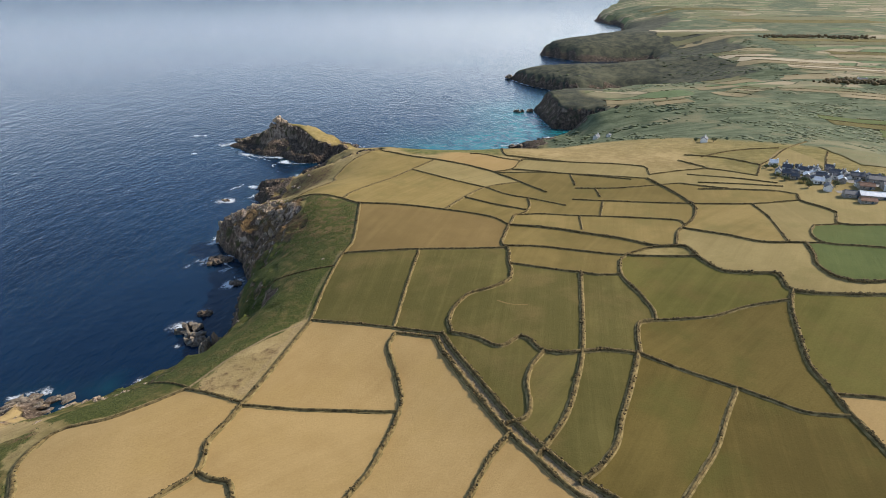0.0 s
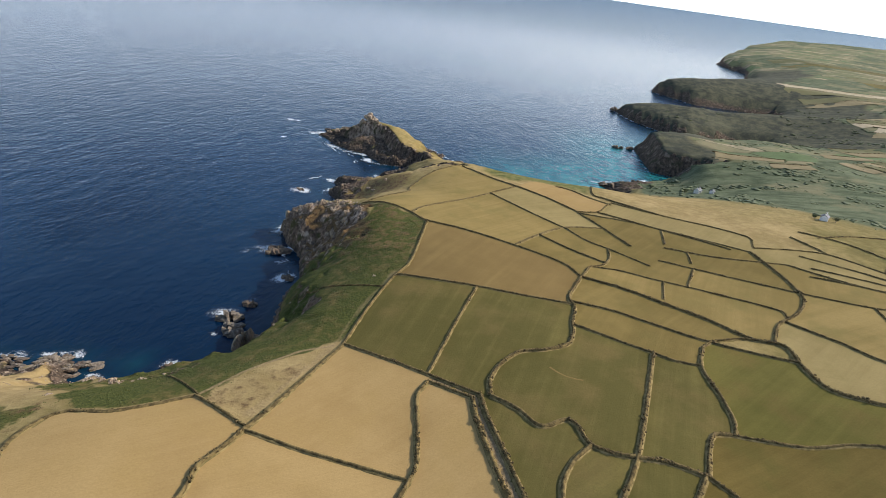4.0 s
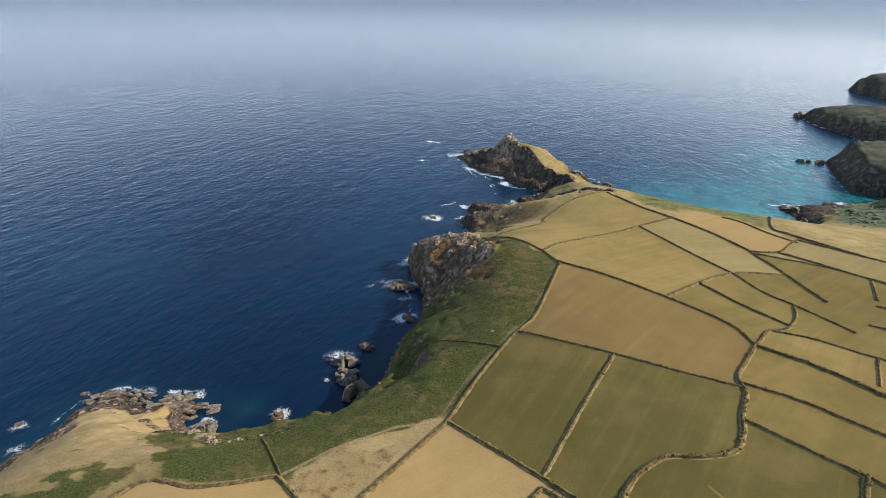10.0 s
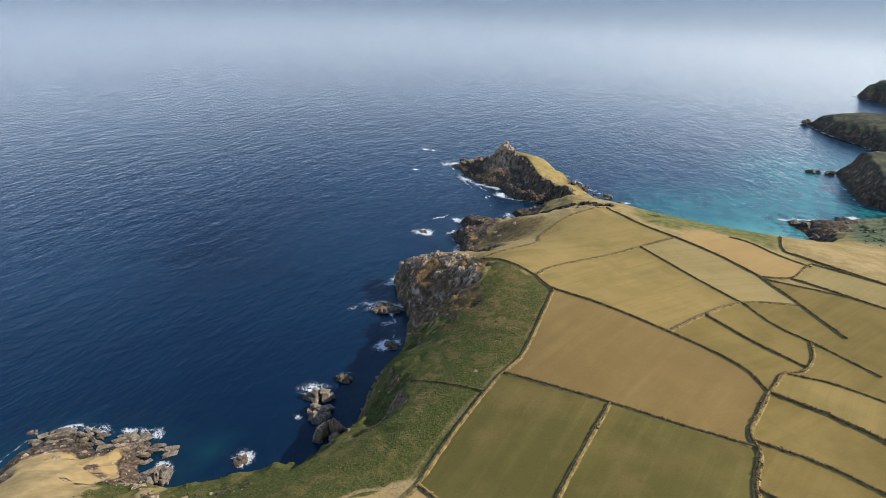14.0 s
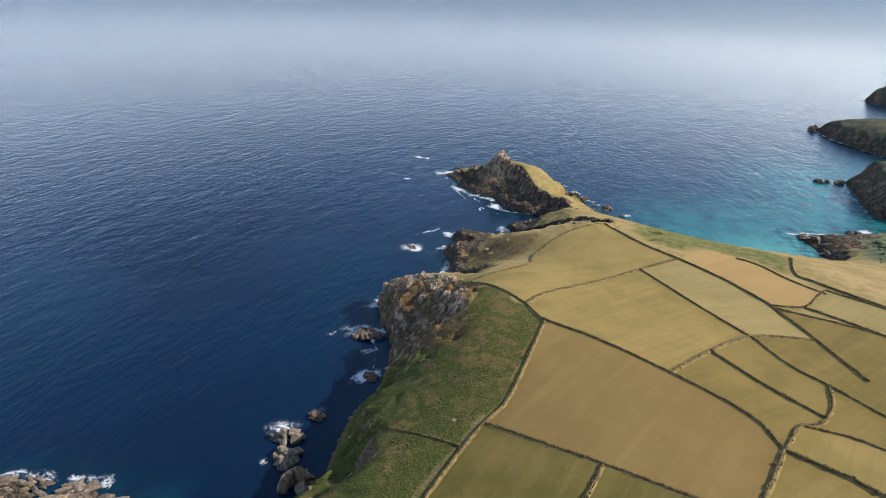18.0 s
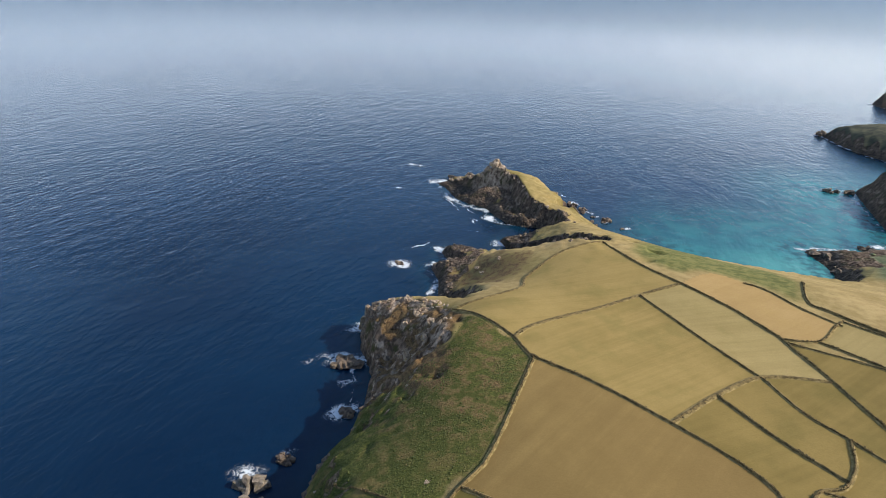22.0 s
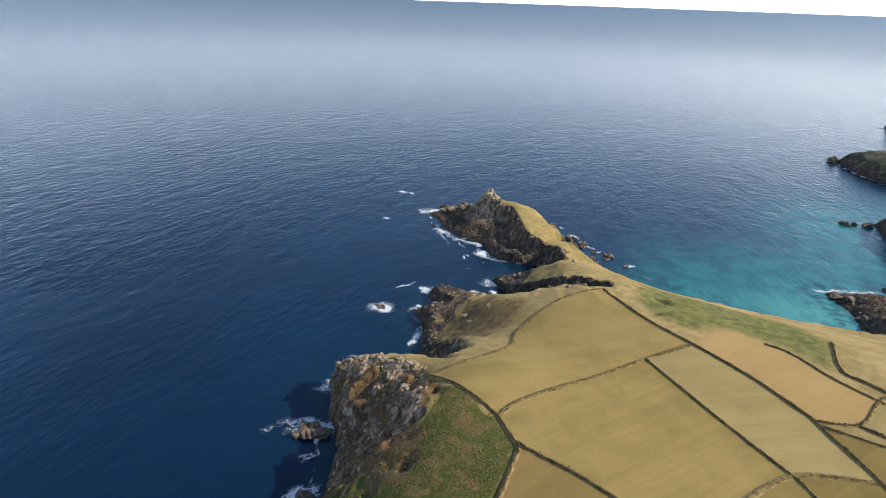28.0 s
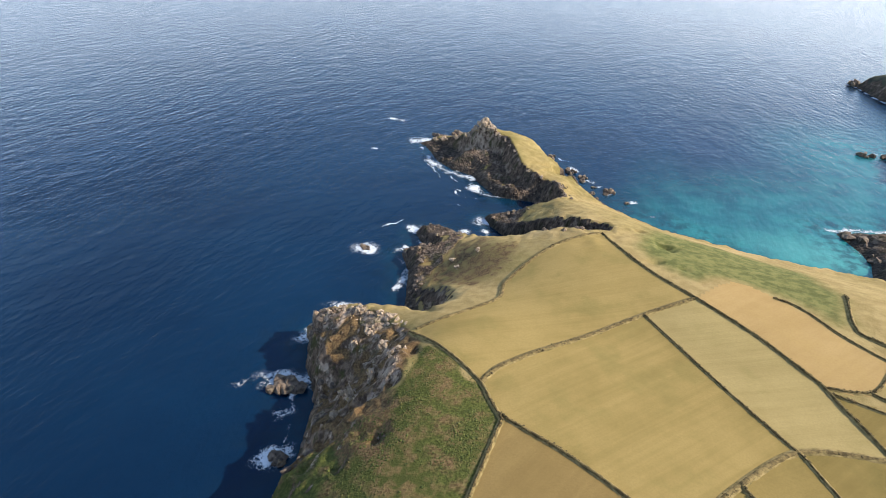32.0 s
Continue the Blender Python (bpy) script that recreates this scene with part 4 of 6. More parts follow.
lane = [(-19, 184.5), (-1, 179), (1.5, 171), (7, 159), (14, 144), (22, 128.5), (29, 117.5), (38, 105), (75, 74)]
bare = np.maximum(bare, smooth(2.6, 1.2, line_distance(GX, GY, lane)))
bare = np.maximum(bare, smooth(3.0, 1.4, line_distance(GX, GY, [(255, 409), (235, 386), (217, 364)])))
bare = np.maximum(bare, 0.5 * smooth(2.8, 0.6, line_distance(GX, GY, WORN_EDGE) + 1.8 * fbm(GX, GY, 7, 4, 66)))
heath = np.maximum(np.maximum(0.9 * zone(GX, GY, HEATH), wild * 0.95), np.maximum(0.62 * zone(GX, GY, HEATH_NORTH), 0.48 * zone(GX, GY, SCRUB)))
heath = np.maximum(heath, 0.55 * smooth(-98, -116, GX) * smooth(415, 425, GY) * smooth(475, 465, GY))
streak = fbm(GX * 0.6 + GY * 0.3, GY * 1.4 - GX * 0.4, 7, 4, 49)
heath = np.maximum(heath, 0.46 * zone(GX, GY, BRACKEN) * smooth(225, 300, GY))
heath = np.maximum(heath, 0.5 * smooth(-125, -140, GX) * smooth(190, 175, GY) * smooth(0.0, 0.5, streak))
heath = np.clip(heath, 0, 1)
lush = np.maximum(zone(GX, GY, GREEN_STRIP), 0.8 * zone(GX, GY, [(212, 372), (240, 362), (262, 340), (290, 310), (285, 285), (230, 280), (214, 325)]))
lush = np.maximum(lush, 0.18 * zone(GX, GY, BRACKEN_WEST, 10))
point_attribute(ground, "cover", np.stack([rock, bracken, dry, np.ones_like(rock)], -1).reshape(-1, 4)[used])
point_attribute(ground, "cover_far", np.stack([np.clip(far_scrub + 0.6 * far_land, 0, 1), np.clip(farm, 0, 1), np.clip(heath_and_shade, 0, 1), np.ones_like(rock)], -1).reshape(-1, 4)[used])
# shade painted into northern cliffs by position, plus wet stone near sea level
wet_shade_mask = np.clip(smooth(400, 420, GY) * smooth(690, 660, GY) * (0.75 + 0.4 * fbm(GX, GY, 16, 3, 63)) * (1 - crown) + smooth(5, 2, GZ) * 0.7 + 0.6 * smooth(640, 700, GY), 0, 1)
pale_stone = np.clip(zone(GX, GY, CRAGS, 5) * smooth(22, 34, GZ) * (0.5 + 0.9 * fbm(GX, GY, 10, 3, 64)) + crown, 0, 1)
point_attribute(ground, "cover_stone", np.stack([wet_shade_mask, pale_stone, 0 * rock, np.ones_like(rock)], -1).reshape(-1, 4)[used])
point_attribute(ground, "cover_two", np.stack([bare, heath, lush, np.ones_like(rock)], -1).reshape(-1, 4)[used])

# ---- sea ----
sx = axis(-4900, -330, 260, 4900, 8, 1.07)
sy = axis(-1500, 60, 900, 4900, 8, 1.07)
SX, SY = np.meshgrid(sx, sy)
reach = np.hypot(SX, SY - 100)
rim = np.minimum(1, 4700 / np.maximum(reach, 1))
SX, SY, reach = SX * rim, 100 + (SY - 100) * rim, reach * rim
SZ = 158 * (np.clip(reach - 2600, 0, 2200) / 2100) ** 2
SD = coast_distance(SX, SY)
off = np.maximum(-SD, 0)
bay = smooth(-90, 0, SX) * smooth(520, 580, SY) * smooth(1000, 760, SY)
shallow = bay * smooth(150, 6, off) * 0.8 + 0.08 * smooth(16, 2, off)
shallow = np.clip(shallow + 0.2 * np.exp(-(((SX + 165) / 4.5) ** 2 + ((SY - 212) / 9) ** 2)), 0, 1)
sand = 0.55 * np.exp(-(((SX - 62) / 42) ** 2 + ((SY - 590) / 24) ** 2))
weed = smooth(40, 8, off) * (0.35 + 0.25 * bay)
ids = np.arange(SX.size).reshape(SX.shape)
quads = np.stack([ids[:-1, :-1], ids[:-1, 1:], ids[1:, 1:], ids[1:, :-1]], -1).reshape(-1, 4)
sea = mesh_object("sea", np.c_[SX.ravel(), SY.ravel(), SZ.ravel()], quads, SEA)
point_attribute(sea, "depth", np.stack([shallow, sand, weed, np.ones_like(sand)], -1).reshape(-1, 4))
tagged(sea, "deep blue sea with small waves, turquoise in the bay", "sea", kind="structure")

# ---- fields: the ground between the hedges, each a sheet of its own ----
FIELD_GROUND = (gx > -150) & (gx < 262), (gy > 70) & (gy < 480)
fx, fy = gx[FIELD_GROUND[0]], gy[FIELD_GROUND[1]]
FX, FY = np.meshgrid(fx, fy)
FZ = GZ[np.ix_(FIELD_GROUND[1], FIELD_GROUND[0])]
CX, CY = (FX[:-1, :-1] + FX[1:, 1:]) / 2, (FY[:-1, :-1] + FY[1:, 1:]) / 2
wall = np.zeros(CX.shape, bool)
for line in [p for _, p in HEDGES] + EDGES:
    q = spline(line, 0.5)
    ci = np.clip(np.searchsorted(fx, q[:, 0]) - 1, 0, CX.shape[1] - 1)
    cj = np.clip(np.searchsorted(fy, q[:, 1]) - 1, 0, CX.shape[0] - 1)
    wall[cj, ci] = True
FIELD_AREA = [(-100, 40), (-103, 78), (-124, 112), (-131.3, 125), (-129.5, 140), (-112, 144), (-92, 157), (-68, 146.5), (-63, 164), (-56.5, 199), (-55.5, 226),
              (-52.5, 257), (-48.7, 272), (-53, 330), (-66, 343), (-84, 352.5), (-104, 362), (-89, 384), (-82, 400), (-85, 416), (-80, 440), (-72, 456),
              (-56, 474), (-39, 455.5), (-7, 430), (2, 448), (9, 456), (20, 451), (30, 442), (50, 436), (50, 468), (120, 470), (262, 455), (262, 40)]
wall |= ~inside(CX, CY, FIELD_AREA)
# each field: a place in it, its material, its label
FIELDS = [
    ((-103, 128), STUBBLE, "mown tan stubble field above the cliffs"), ((-38, 165), STUBBLE, "pale tan stubble field"),
    ((-45, 125), STUBBLE, "pale tan stubble field"), ((3, 140), STUBBLE, "long tan stubble field beside a sunken lane"),
    ((22, 112), STUBBLE, "tan stubble field beside a sunken lane"), ((-64, 108), STUBBLE, "small tan stubble field"),
    ((-35, 221), OLIVE, "olive green pasture behind the coastal wall"), ((9, 220), OLIVE, "olive green pasture with a curved hedge"),
    ((34, 197), OLIVE, "dull olive pasture with a worn arc"), ((70, 191), OLIVE, "brownish olive pasture"),
    ((110, 205), GREEN, "green pasture"), ((104, 168), BROWN, "brownish green pasture"), ((135, 157), GREEN, "green pasture"),
    ((18, 161), OLIVE, "small olive pasture beside the lane"), ((37, 144), OLIVE, "narrow olive pasture"), ((51, 140), OLIVE, "narrow olive pasture"),
    ((75, 140), BROWN, "brown green pasture"), ((99, 117), BROWN, "brown pasture"), ((132, 124), STUBBLE, "tan stubble field"),
    ((-8, 288), TAWNY, "broad field of tawny dry grass"), ((59, 242), MOSSY, "mossy olive pasture"), ((73, 230), MOSSY, "mossy olive pasture"),
    ((65, 265), MOSSY, "olive dry pasture"), ((69, 290), DRYISH, "dry pasture"), ((108, 280), DRYISH, "dry pasture"),
    ((135, 231), STRAW, "dry straw pasture"), ((155, 270), DRYISH, "dry pasture"), ((185, 270), STRAW, "dry straw pasture"),
    ((197, 240), LUSH, "bright green meadow"), ((178, 211), LUSH, "bright green meadow"),
    ((-33, 367), DRYISH, "pale olive pasture with faint drill lines"), ((-60, 424), DRYISH, "dry grass field on the cliff top"),
    ((6, 404), STRAW, "tawny dry grass field"), ((26, 318), MOSSY, "mossy olive pasture"), ((25, 340), MOSSY, "mossy olive pasture"),
    ((40, 335), MOSSY, "mossy olive pasture"), ((45, 355), MOSSY, "mossy olive pasture"), ((30, 425), STUBBLE, "pale tan stubble strip"),
    ((70, 335), DRYISH, "dry pasture"), ((65, 313), STRAW, "dry straw pasture"), ((120, 330), STRAW, "dry straw pasture"),
    ((119, 300), DRYISH, "dry pasture"), ((166, 318), DRYISH, "dry pasture"), ((159, 191), DRYISH, "dry pasture"),
    ((105, 395), STRAW, "dry straw field"),
]
owner = np.where(wall, -2, -1)
for k, ((px, py), _, _) in enumerate(FIELDS):
    j, i = int(np.searchsorted(fy, py)) - 1, int(np.searchsorted(fx, px)) - 1
    if owner[j, i] != -1:
        continue
    stack, cells = [(j, i)], 0
    owner[j, i] = k
    while stack:
        j, i = stack.pop()
        for b, a in ((j + 1, i), (j - 1, i), (j, i + 1), (j, i - 1)):
            if 0 <= b < owner.shape[0] and 0 <= a < owner.shape[1] and owner[b, a] == -1:
                owner[b, a] = k
                stack.append((b, a))
for _ in range(2):  # the sheets run in under the hedges
    grown = owner.copy()
    for sh in (1, -1):
        for ax in (0, 1):
            near = np.roll(owner, sh, ax)
            grown = np.where((grown == -2) & (near >= 0), near, grown)
    owner = np.where(inside(CX, CY, FIELD_AREA), grown, -2)
ids = np.arange(FX.size).reshape(FX.shape)
quads = np.stack([ids[:-1, :-1], ids[:-1, 1:], ids[1:, 1:], ids[1:, :-1]], -1)
sheet = np.c_[FX.ravel(), FY.ravel(), FZ.ravel() + 0.12]
for k, (_, mat, label) in enumerate(FIELDS):
    own = quads[owner == k]
    if len(own) < 30:
        continue
    at, inv = np.unique(own, return_inverse=True)
    field = mesh_object("field", sheet[at], inv.reshape(-1, 4), mat)
    tagged(field, label, "field", "fields", "structure")


# ---- hedges ----
def strip(q, profile, seed, wobble):
    """A bank along the line q: profile is a row of (across, up)."""
    t = np.gradient(q, axis=0)
    t /= np.maximum(np.hypot(t[:, 0], t[:, 1]), 1e-6)[:, None]
    side = np.c_[t[:, 1], -t[:, 0]]
    z0 = height(q[:, 0], q[:, 1])
    rings = []
    for k, (u, v) in enumerate(profile):
        jit = wobble * fbm(q[:, 0] + 31 * k, q[:, 1] - 17 * k, 2.2, 3, seed + k)
        p = q + side * (u + jit * 0.7)[:, None]
        lift = np.where(v > 0, v + jit * 0.8, v)
        rings.append(np.c_[p, z0 + lift])
    v = np.stack(rings, 1)
    n, m = v.shape[:2]
    ids = np.arange(n * m).reshape(n, m)
    f = np.stack([ids[:-1, :-1], ids[1:, :-1], ids[1:, 1:], ids[:-1, 1:]], -1).reshape(-1, 4)
    return v.reshape(-1, 3), f


def icosphere(sub):
    bm = bmesh.new()
    bmesh.ops.create_icosphere(bm, subdivisions=sub, radius=1)
    v = np.array([tuple(p.co) for p in bm.verts])
    f = np.array([[p.index for p in q.verts] for q in bm.faces])
    bm.free()
    return v, f


ICO1, ICO2 = icosphere(1), icosphere(2)


def clumps(places, sizes, seed, flat=0.75):
    """Many small ragged leaf clumps as one mesh."""
    rng = np.random.default_rng(seed)
    v0, f0 = ICO1
    n = len(places)
    jit = rng.uniform(0.6, 1.3, (n, len(v0), 1))
    ang = rng.uniform(0, 6.28, n)
    c, s = np.cos(ang), np.sin(ang)
    v = v0[None] * jit
    x = v[..., 0] * c[:, None] - v[..., 1] * s[:, None]
    y = v[..., 0] * s[:, None] + v[..., 1] * c[:, None]
    v = np.stack([x, y, v[..., 2] * flat], -1) * np.asarray(sizes)[:, None, None] + np.asarray(places)[:, None, :]
    f = f0[None] + (np.arange(n) * len(v0))[:, None, None]
    return v.reshape(-1, 3), f.reshape(-1, 3)


STYLES = {  # half width, height, bushes a metre, bush size, label
    "bushy": (0.62, 1.2, 3.8, 0.30, "old earth hedgebank overgrown with dark brambles between fields"),
    "plain": (0.46, 1.0, 2.8, 0.26, "low earth and stone hedgebank with dark scrub"),
    "faint": (0.38, 0.75, 3.0, 0.26, "thin low stone hedge with dry grass"),
    "thin": (0.3, 0.6, 9.0, 0.26, "thin low wall overgrown with dark bracken"),
    "bank": (0.8, 0.6, 0.9, 0.24, "low tan grassy earth bank"),
}
for number, (style, line) in enumerate(HEDGES):
    half, tall, density, size, label = STYLES[style]
    rng = np.random.default_rng(100 + number)
    q = spline(line, 0.8)
    thing = new("hedgerow")
    tagged(thing, label, "hedge", "hedges between the fields")
    prof = [(-half * 1.25, -0.4), (-half, 0.25), (-half * 0.62, tall * 0.85), (0, tall), (half * 0.62, tall * 0.85), (half, 0.25), (half * 1.25, -0.4)]
    v, f = strip(q, prof, 7 * number, 0.34)
    mesh_object("bank", v, f, BANK, thing)
    edge = half + 0.45
    if style != "thin":
        v, f = strip(q, [(-edge - 0.3, -0.3), (-edge, 0.24), (0, 0.4), (edge, 0.24), (edge + 0.3, -0.3)], 7 * number + 3, 0.3)
        mesh_object("verge", v, f, VERGE, thing, label="pale dry grass verge")
    long = len(q) * 0.8
    n = int(long * density)
    pick = rng.uniform(0, len(q) - 1.001, n)
    thin = fbm(pick * 0.8, pick * 0 + number * 9.7, 14, 2, 80)
    pick = pick[thin > (-0.35 if style == "bushy" else -0.12)]
    i0 = pick.astype(int)
    p = q[i0] + (q[i0 + 1] - q[i0]) * (pick - i0)[:, None]
    p = p + rng.normal(0, half * 0.55, p.shape)
    sz = size * rng.uniform(0.5, 1.5, len(p)) * (1 + 0.8 * np.clip(fbm(p[:, 0], p[:, 1], 5, 2, 88), 0, 1))
    z = height(p[:, 0], p[:, 1]) + tall * 0.75 + sz * 0.25
    v, f = clumps(np.c_[p, z], sz, 300 + number)
    tagged(mesh_object("bushes", v, f, BUSH, thing, label="dark bramble and gorse bushes"), kind="stuff")

# ---- bracken and scrub ----
rng = np.random.default_rng(5)


def scatter(name, n, box, chance, size, mat, label, category, lift=0.2, seed=0, flat=0.6, shade=True):
    x, y = rng.uniform(box[0], box[1], n), rng.uniform(box[2], box[3], n)
    ok = rng.uniform(0, 1, n) < chance(x, y)
    x, y = x[ok], y[ok]
    s = size[0] + (size[1] - size[0]) * rng.uniform(0, 1, len(x)) ** 1.8
    v, f = clumps(np.c_[x, y, height(x, y) + s * lift], s, seed, flat)
    ob = mesh_object(name, v, f, mat, shade=shade)
    return tagged(ob, label, category, kind="stuff")


def fern_chance(x, y):
    d = coast_distance(x, y)
    return zone(x, y, BRACKEN, 3) * smooth(7, 14, d) * (1 - smooth(-120, -138, x) * smooth(200, 190, y) * smooth(0.9, 0.5, west_patch(x, y))) * smooth(0.9, 2.4, line_distance(x, y, PATHS[0])) * smooth(0.8, 3.4, line_distance(x, y, WORN_EDGE) + 1.8 * fbm(x, y, 7, 4, 66)) * np.clip(0.42 + 1.3 * fbm(x, y, 12, 4, 91), 0, 1)


scatter("bracken", 120000, (-165, -50, 140, 360), fern_chance, (0.08, 0.36), FERN, "dense green bracken on the cliff slope", "bracken", 0.0, 1, 0.26)
scatter("bracken", 24000, (-205, -115, 60, 155), lambda x, y: zone(x, y, BRACKEN_WEST, 3) * 0.5 * smooth(0.5, 1.0, west_patch(x, y)), (0.10, 0.4), FERN, "patchy green bracken on the western slope", "bracken", 0.05, 2, 0.38)
scatter("bracken", 15000, (-160, -50, 145, 355), lambda x, y: fern_chance(x, y) * smooth(0.0, 0.35, fbm(x, y, 8, 3, 95)), (0.25, 0.7), FERN, "taller green bracken and gorse clumps on the cliff slope", "bracken", -0.1, 12, 0.45)


def valley_chance(x, y):
    beyond = smooth(0, 25, y - 612 + 0.72 * x) * smooth(14, 40, coast_distance(x, y))
    thick = fbm(x, y, 150, 4, 61) + 0.5 * np.exp(-((y - 560) / 160) ** 2)
    return beyond * smooth(-0.1, 0.25, thick) * smooth(-0.15, 0.3, fbm(x * 0.5, y, 22, 4, 93)) * np.exp(-np.maximum(y - 500, 0) / 500)


scatter("scrub", 26000, (95, 700, 380, 1300), valley_chance, (1.2, 4.6), HAZED_SAGE, "far green scrub and bracken on the valley side", "scrub", 0.0, 3, 0.13)


def stone_chance(x, y):
    d = coast_distance(x, y)
    rim = line_distance(x, y, [(-190, 180), (-178, 177), (-151, 174), (-134.5, 169), (-120, 179.5), (-112, 189)])
    near = np.maximum(np.maximum(zone(x, y, SHORE, 4) * smooth(15, 4, d), smooth(-196, -206, x) * smooth(34, 14, d) * 0.5), smooth(5, 1, rim) * 0.6)
    return near * smooth(1.0, 3.0, d) * np.clip(0.35 + 1.2 * fbm(x, y, 7, 3, 97), 0, 1)


def foot_chance(x, y):
    d = coast_distance(x, y)
    return smooth(0.3, 1.5, d) * smooth(13, 4, d) * np.clip(0.2 + 1.3 * fbm(x, y, 9, 3, 98), 0, 1)


scatter("stones", 4200, (-250, -105, 110, 212), stone_chance, (0.12, 0.7), PALE_ROCK, "loose pale boulders along the rocky shore", "stones", 0.1, 8, 0.6, False)
scatter("stones", 9000, (-250, -60, 400, 660), foot_chance, (0.4, 1.9), DARK_ROCK, "dark boulders at the foot of the headland", "stones", 0.1, 9, 0.6, False)
scatter("stones", 6000, (-175, -110, 255, 400), foot_chance, (0.4, 1.9), DARK_ROCK, "dark boulders at the foot of the cliffs", "stones", 0.1, 10, 0.6, False)


# ---- rocks ----
def block(r, size, lean, spin=None):
    """One weathered block of granite: an uneven many-cornered lump, split along flat faces."""
    bm = bmesh.new()
    for k in range(15):
        p = r.normal(0, 1, 3)
        p /= np.abs(p).max() ** 0.75 * np.linalg.norm(p) ** 0.25
        bm.verts.new(tuple(p * r.uniform(0.78, 1.08) * size))
    hull = bmesh.ops.convex_hull(bm, input=bm.verts[:])
    bmesh.ops.delete(bm, geom=[g for g in hull["geom_interior"] if isinstance(g, bmesh.types.BMVert)], context="VERTS")
    bmesh.ops.triangulate(bm, faces=bm.faces[:])
    turn = (Euler((lean + r.normal(0, 0.18), r.normal(0, 0.18), r.uniform(0, 6.28) if spin is None else spin + r.normal(0, 0.2)))).to_matrix()
    v = np.array([tuple(turn @ q.co) for q in bm.verts])
    bm.verts.index_update()
    f = np.array([[q.index for q in g.verts] for g in bm.faces])
    bm.free()
    return v, f


def crag(name, at, size, mat, label, seed, category="rock", turn=0.0, group="", count=11):
    """A rock of many angular blocks leaning together, highest at its middle."""
    r = np.random.default_rng(seed)
    a, b, h = size
    thing = new(name)
    thing.location = at
    tagged(thing, label, category, group)
    c, s = math.cos(turn), math.sin(turn)
    for k in range(count):
        rad, ang = math.sqrt(r.uniform(0, 1)) * 0.85, r.uniform(0, 6.28)
        u, w = rad * math.cos(ang) * a, rad * math.sin(ang) * b
        up = h * (1 - 0.75 * rad) * r.uniform(0.6, 1.1)
        e = min(a, b) * (0.28 + 0.5 * r.uniform(0, 1) ** 1.5) * (0.8 if h > 10 else 1.0)
        v, f = block(r, np.array([e, e * r.uniform(0.55, 1.0), max(up * 0.66, e * 0.7)]), 0.18)
        mesh_object("stone_block", v + np.array([u * c - w * s, u * s + w * c, up * 0.32]), f, mat, thing, shade=False)
    return thing


SEA_ROCKS = [  # x, y, half sizes, height, turn
    (-163, 375, 6.0, 5.0, 21.0, 0.4), (-122, 242, 7.5, 6.0, 14.0, 0.5), (-169, 191, 6.0, 3.5, 6.0, 0.9),
    (-147, 214, 3.0, 2.4, 2.4, 0.3), (-142, 261, 7.5, 4.0, 6.5, 0.5), (-136, 251, 5.0, 4.6, 7.0, 0.2), (-140, 277, 4.6, 3.0, 3.6, 0.1),
    (-156, 343, 9.0, 5.5, 4.0, 0.2), (-134, 312, 4.5, 3.2, 2.5, 0.4), (-190, 456, 4.0, 2.5, 1.4, 0.1), (-238, 184, 2.4, 1.5, 0.9, 0.6),
    (-160, 492, 12, 5.5, 9.0, 0.1), (-158, 462, 11, 6.0, 8.0, 0.2), (-244, 158, 2.0, 1.3, 0.8, 0.3),
]
for k, (x, y, a, b, h, turn) in enumerate(SEA_ROCKS):
    crag("sea_rock", (x, y, 0.1), (a, b, h), PALE_ROCK if k in (0, 1) else GREY_ROCK if k in (2, 4, 5) else DARK_ROCK, "jagged brown rock standing in white surf" if k in (0, 1, 2, 4, 5) else "jagged dark rock standing in white surf", k + 1, turn=turn, group="rocks along the waterline", count=18)


def rock_ledge(x, y, a, b, turn, seed):
    """A low shelf of tilted slabs, all split along one grain, at the water's edge."""
    r = np.random.default_rng(seed)
    thing = new("rock_ledge")
    thing.location = (x, y, 0.2)
    tagged(thing, "low shelf of tilted brown rock slabs at the waterline", "rock", "rock ledges")
    c, s = math.cos(turn), math.sin(turn)
    for k in range(30):
        rad, ang = math.sqrt(r.uniform(0, 1)), r.uniform(0, 6.28)
        u, w = rad * math.cos(ang) * a, rad * math.sin(ang) * b
        e = r.uniform(0.7, 2.0)
        up = (1.9 - 1.2 * rad) * r.uniform(0.7, 1.2)
        v, f = block(r, np.array([e * 1.9, e * 0.75, up]), 0.25, turn)
        mesh_object("stone_slab", v + np.array([u * c - w * s, u * s + w * c, up * 0.3]), f, GREY_ROCK if r.uniform() < 0.7 else DARK_ROCK, thing, shade=False)


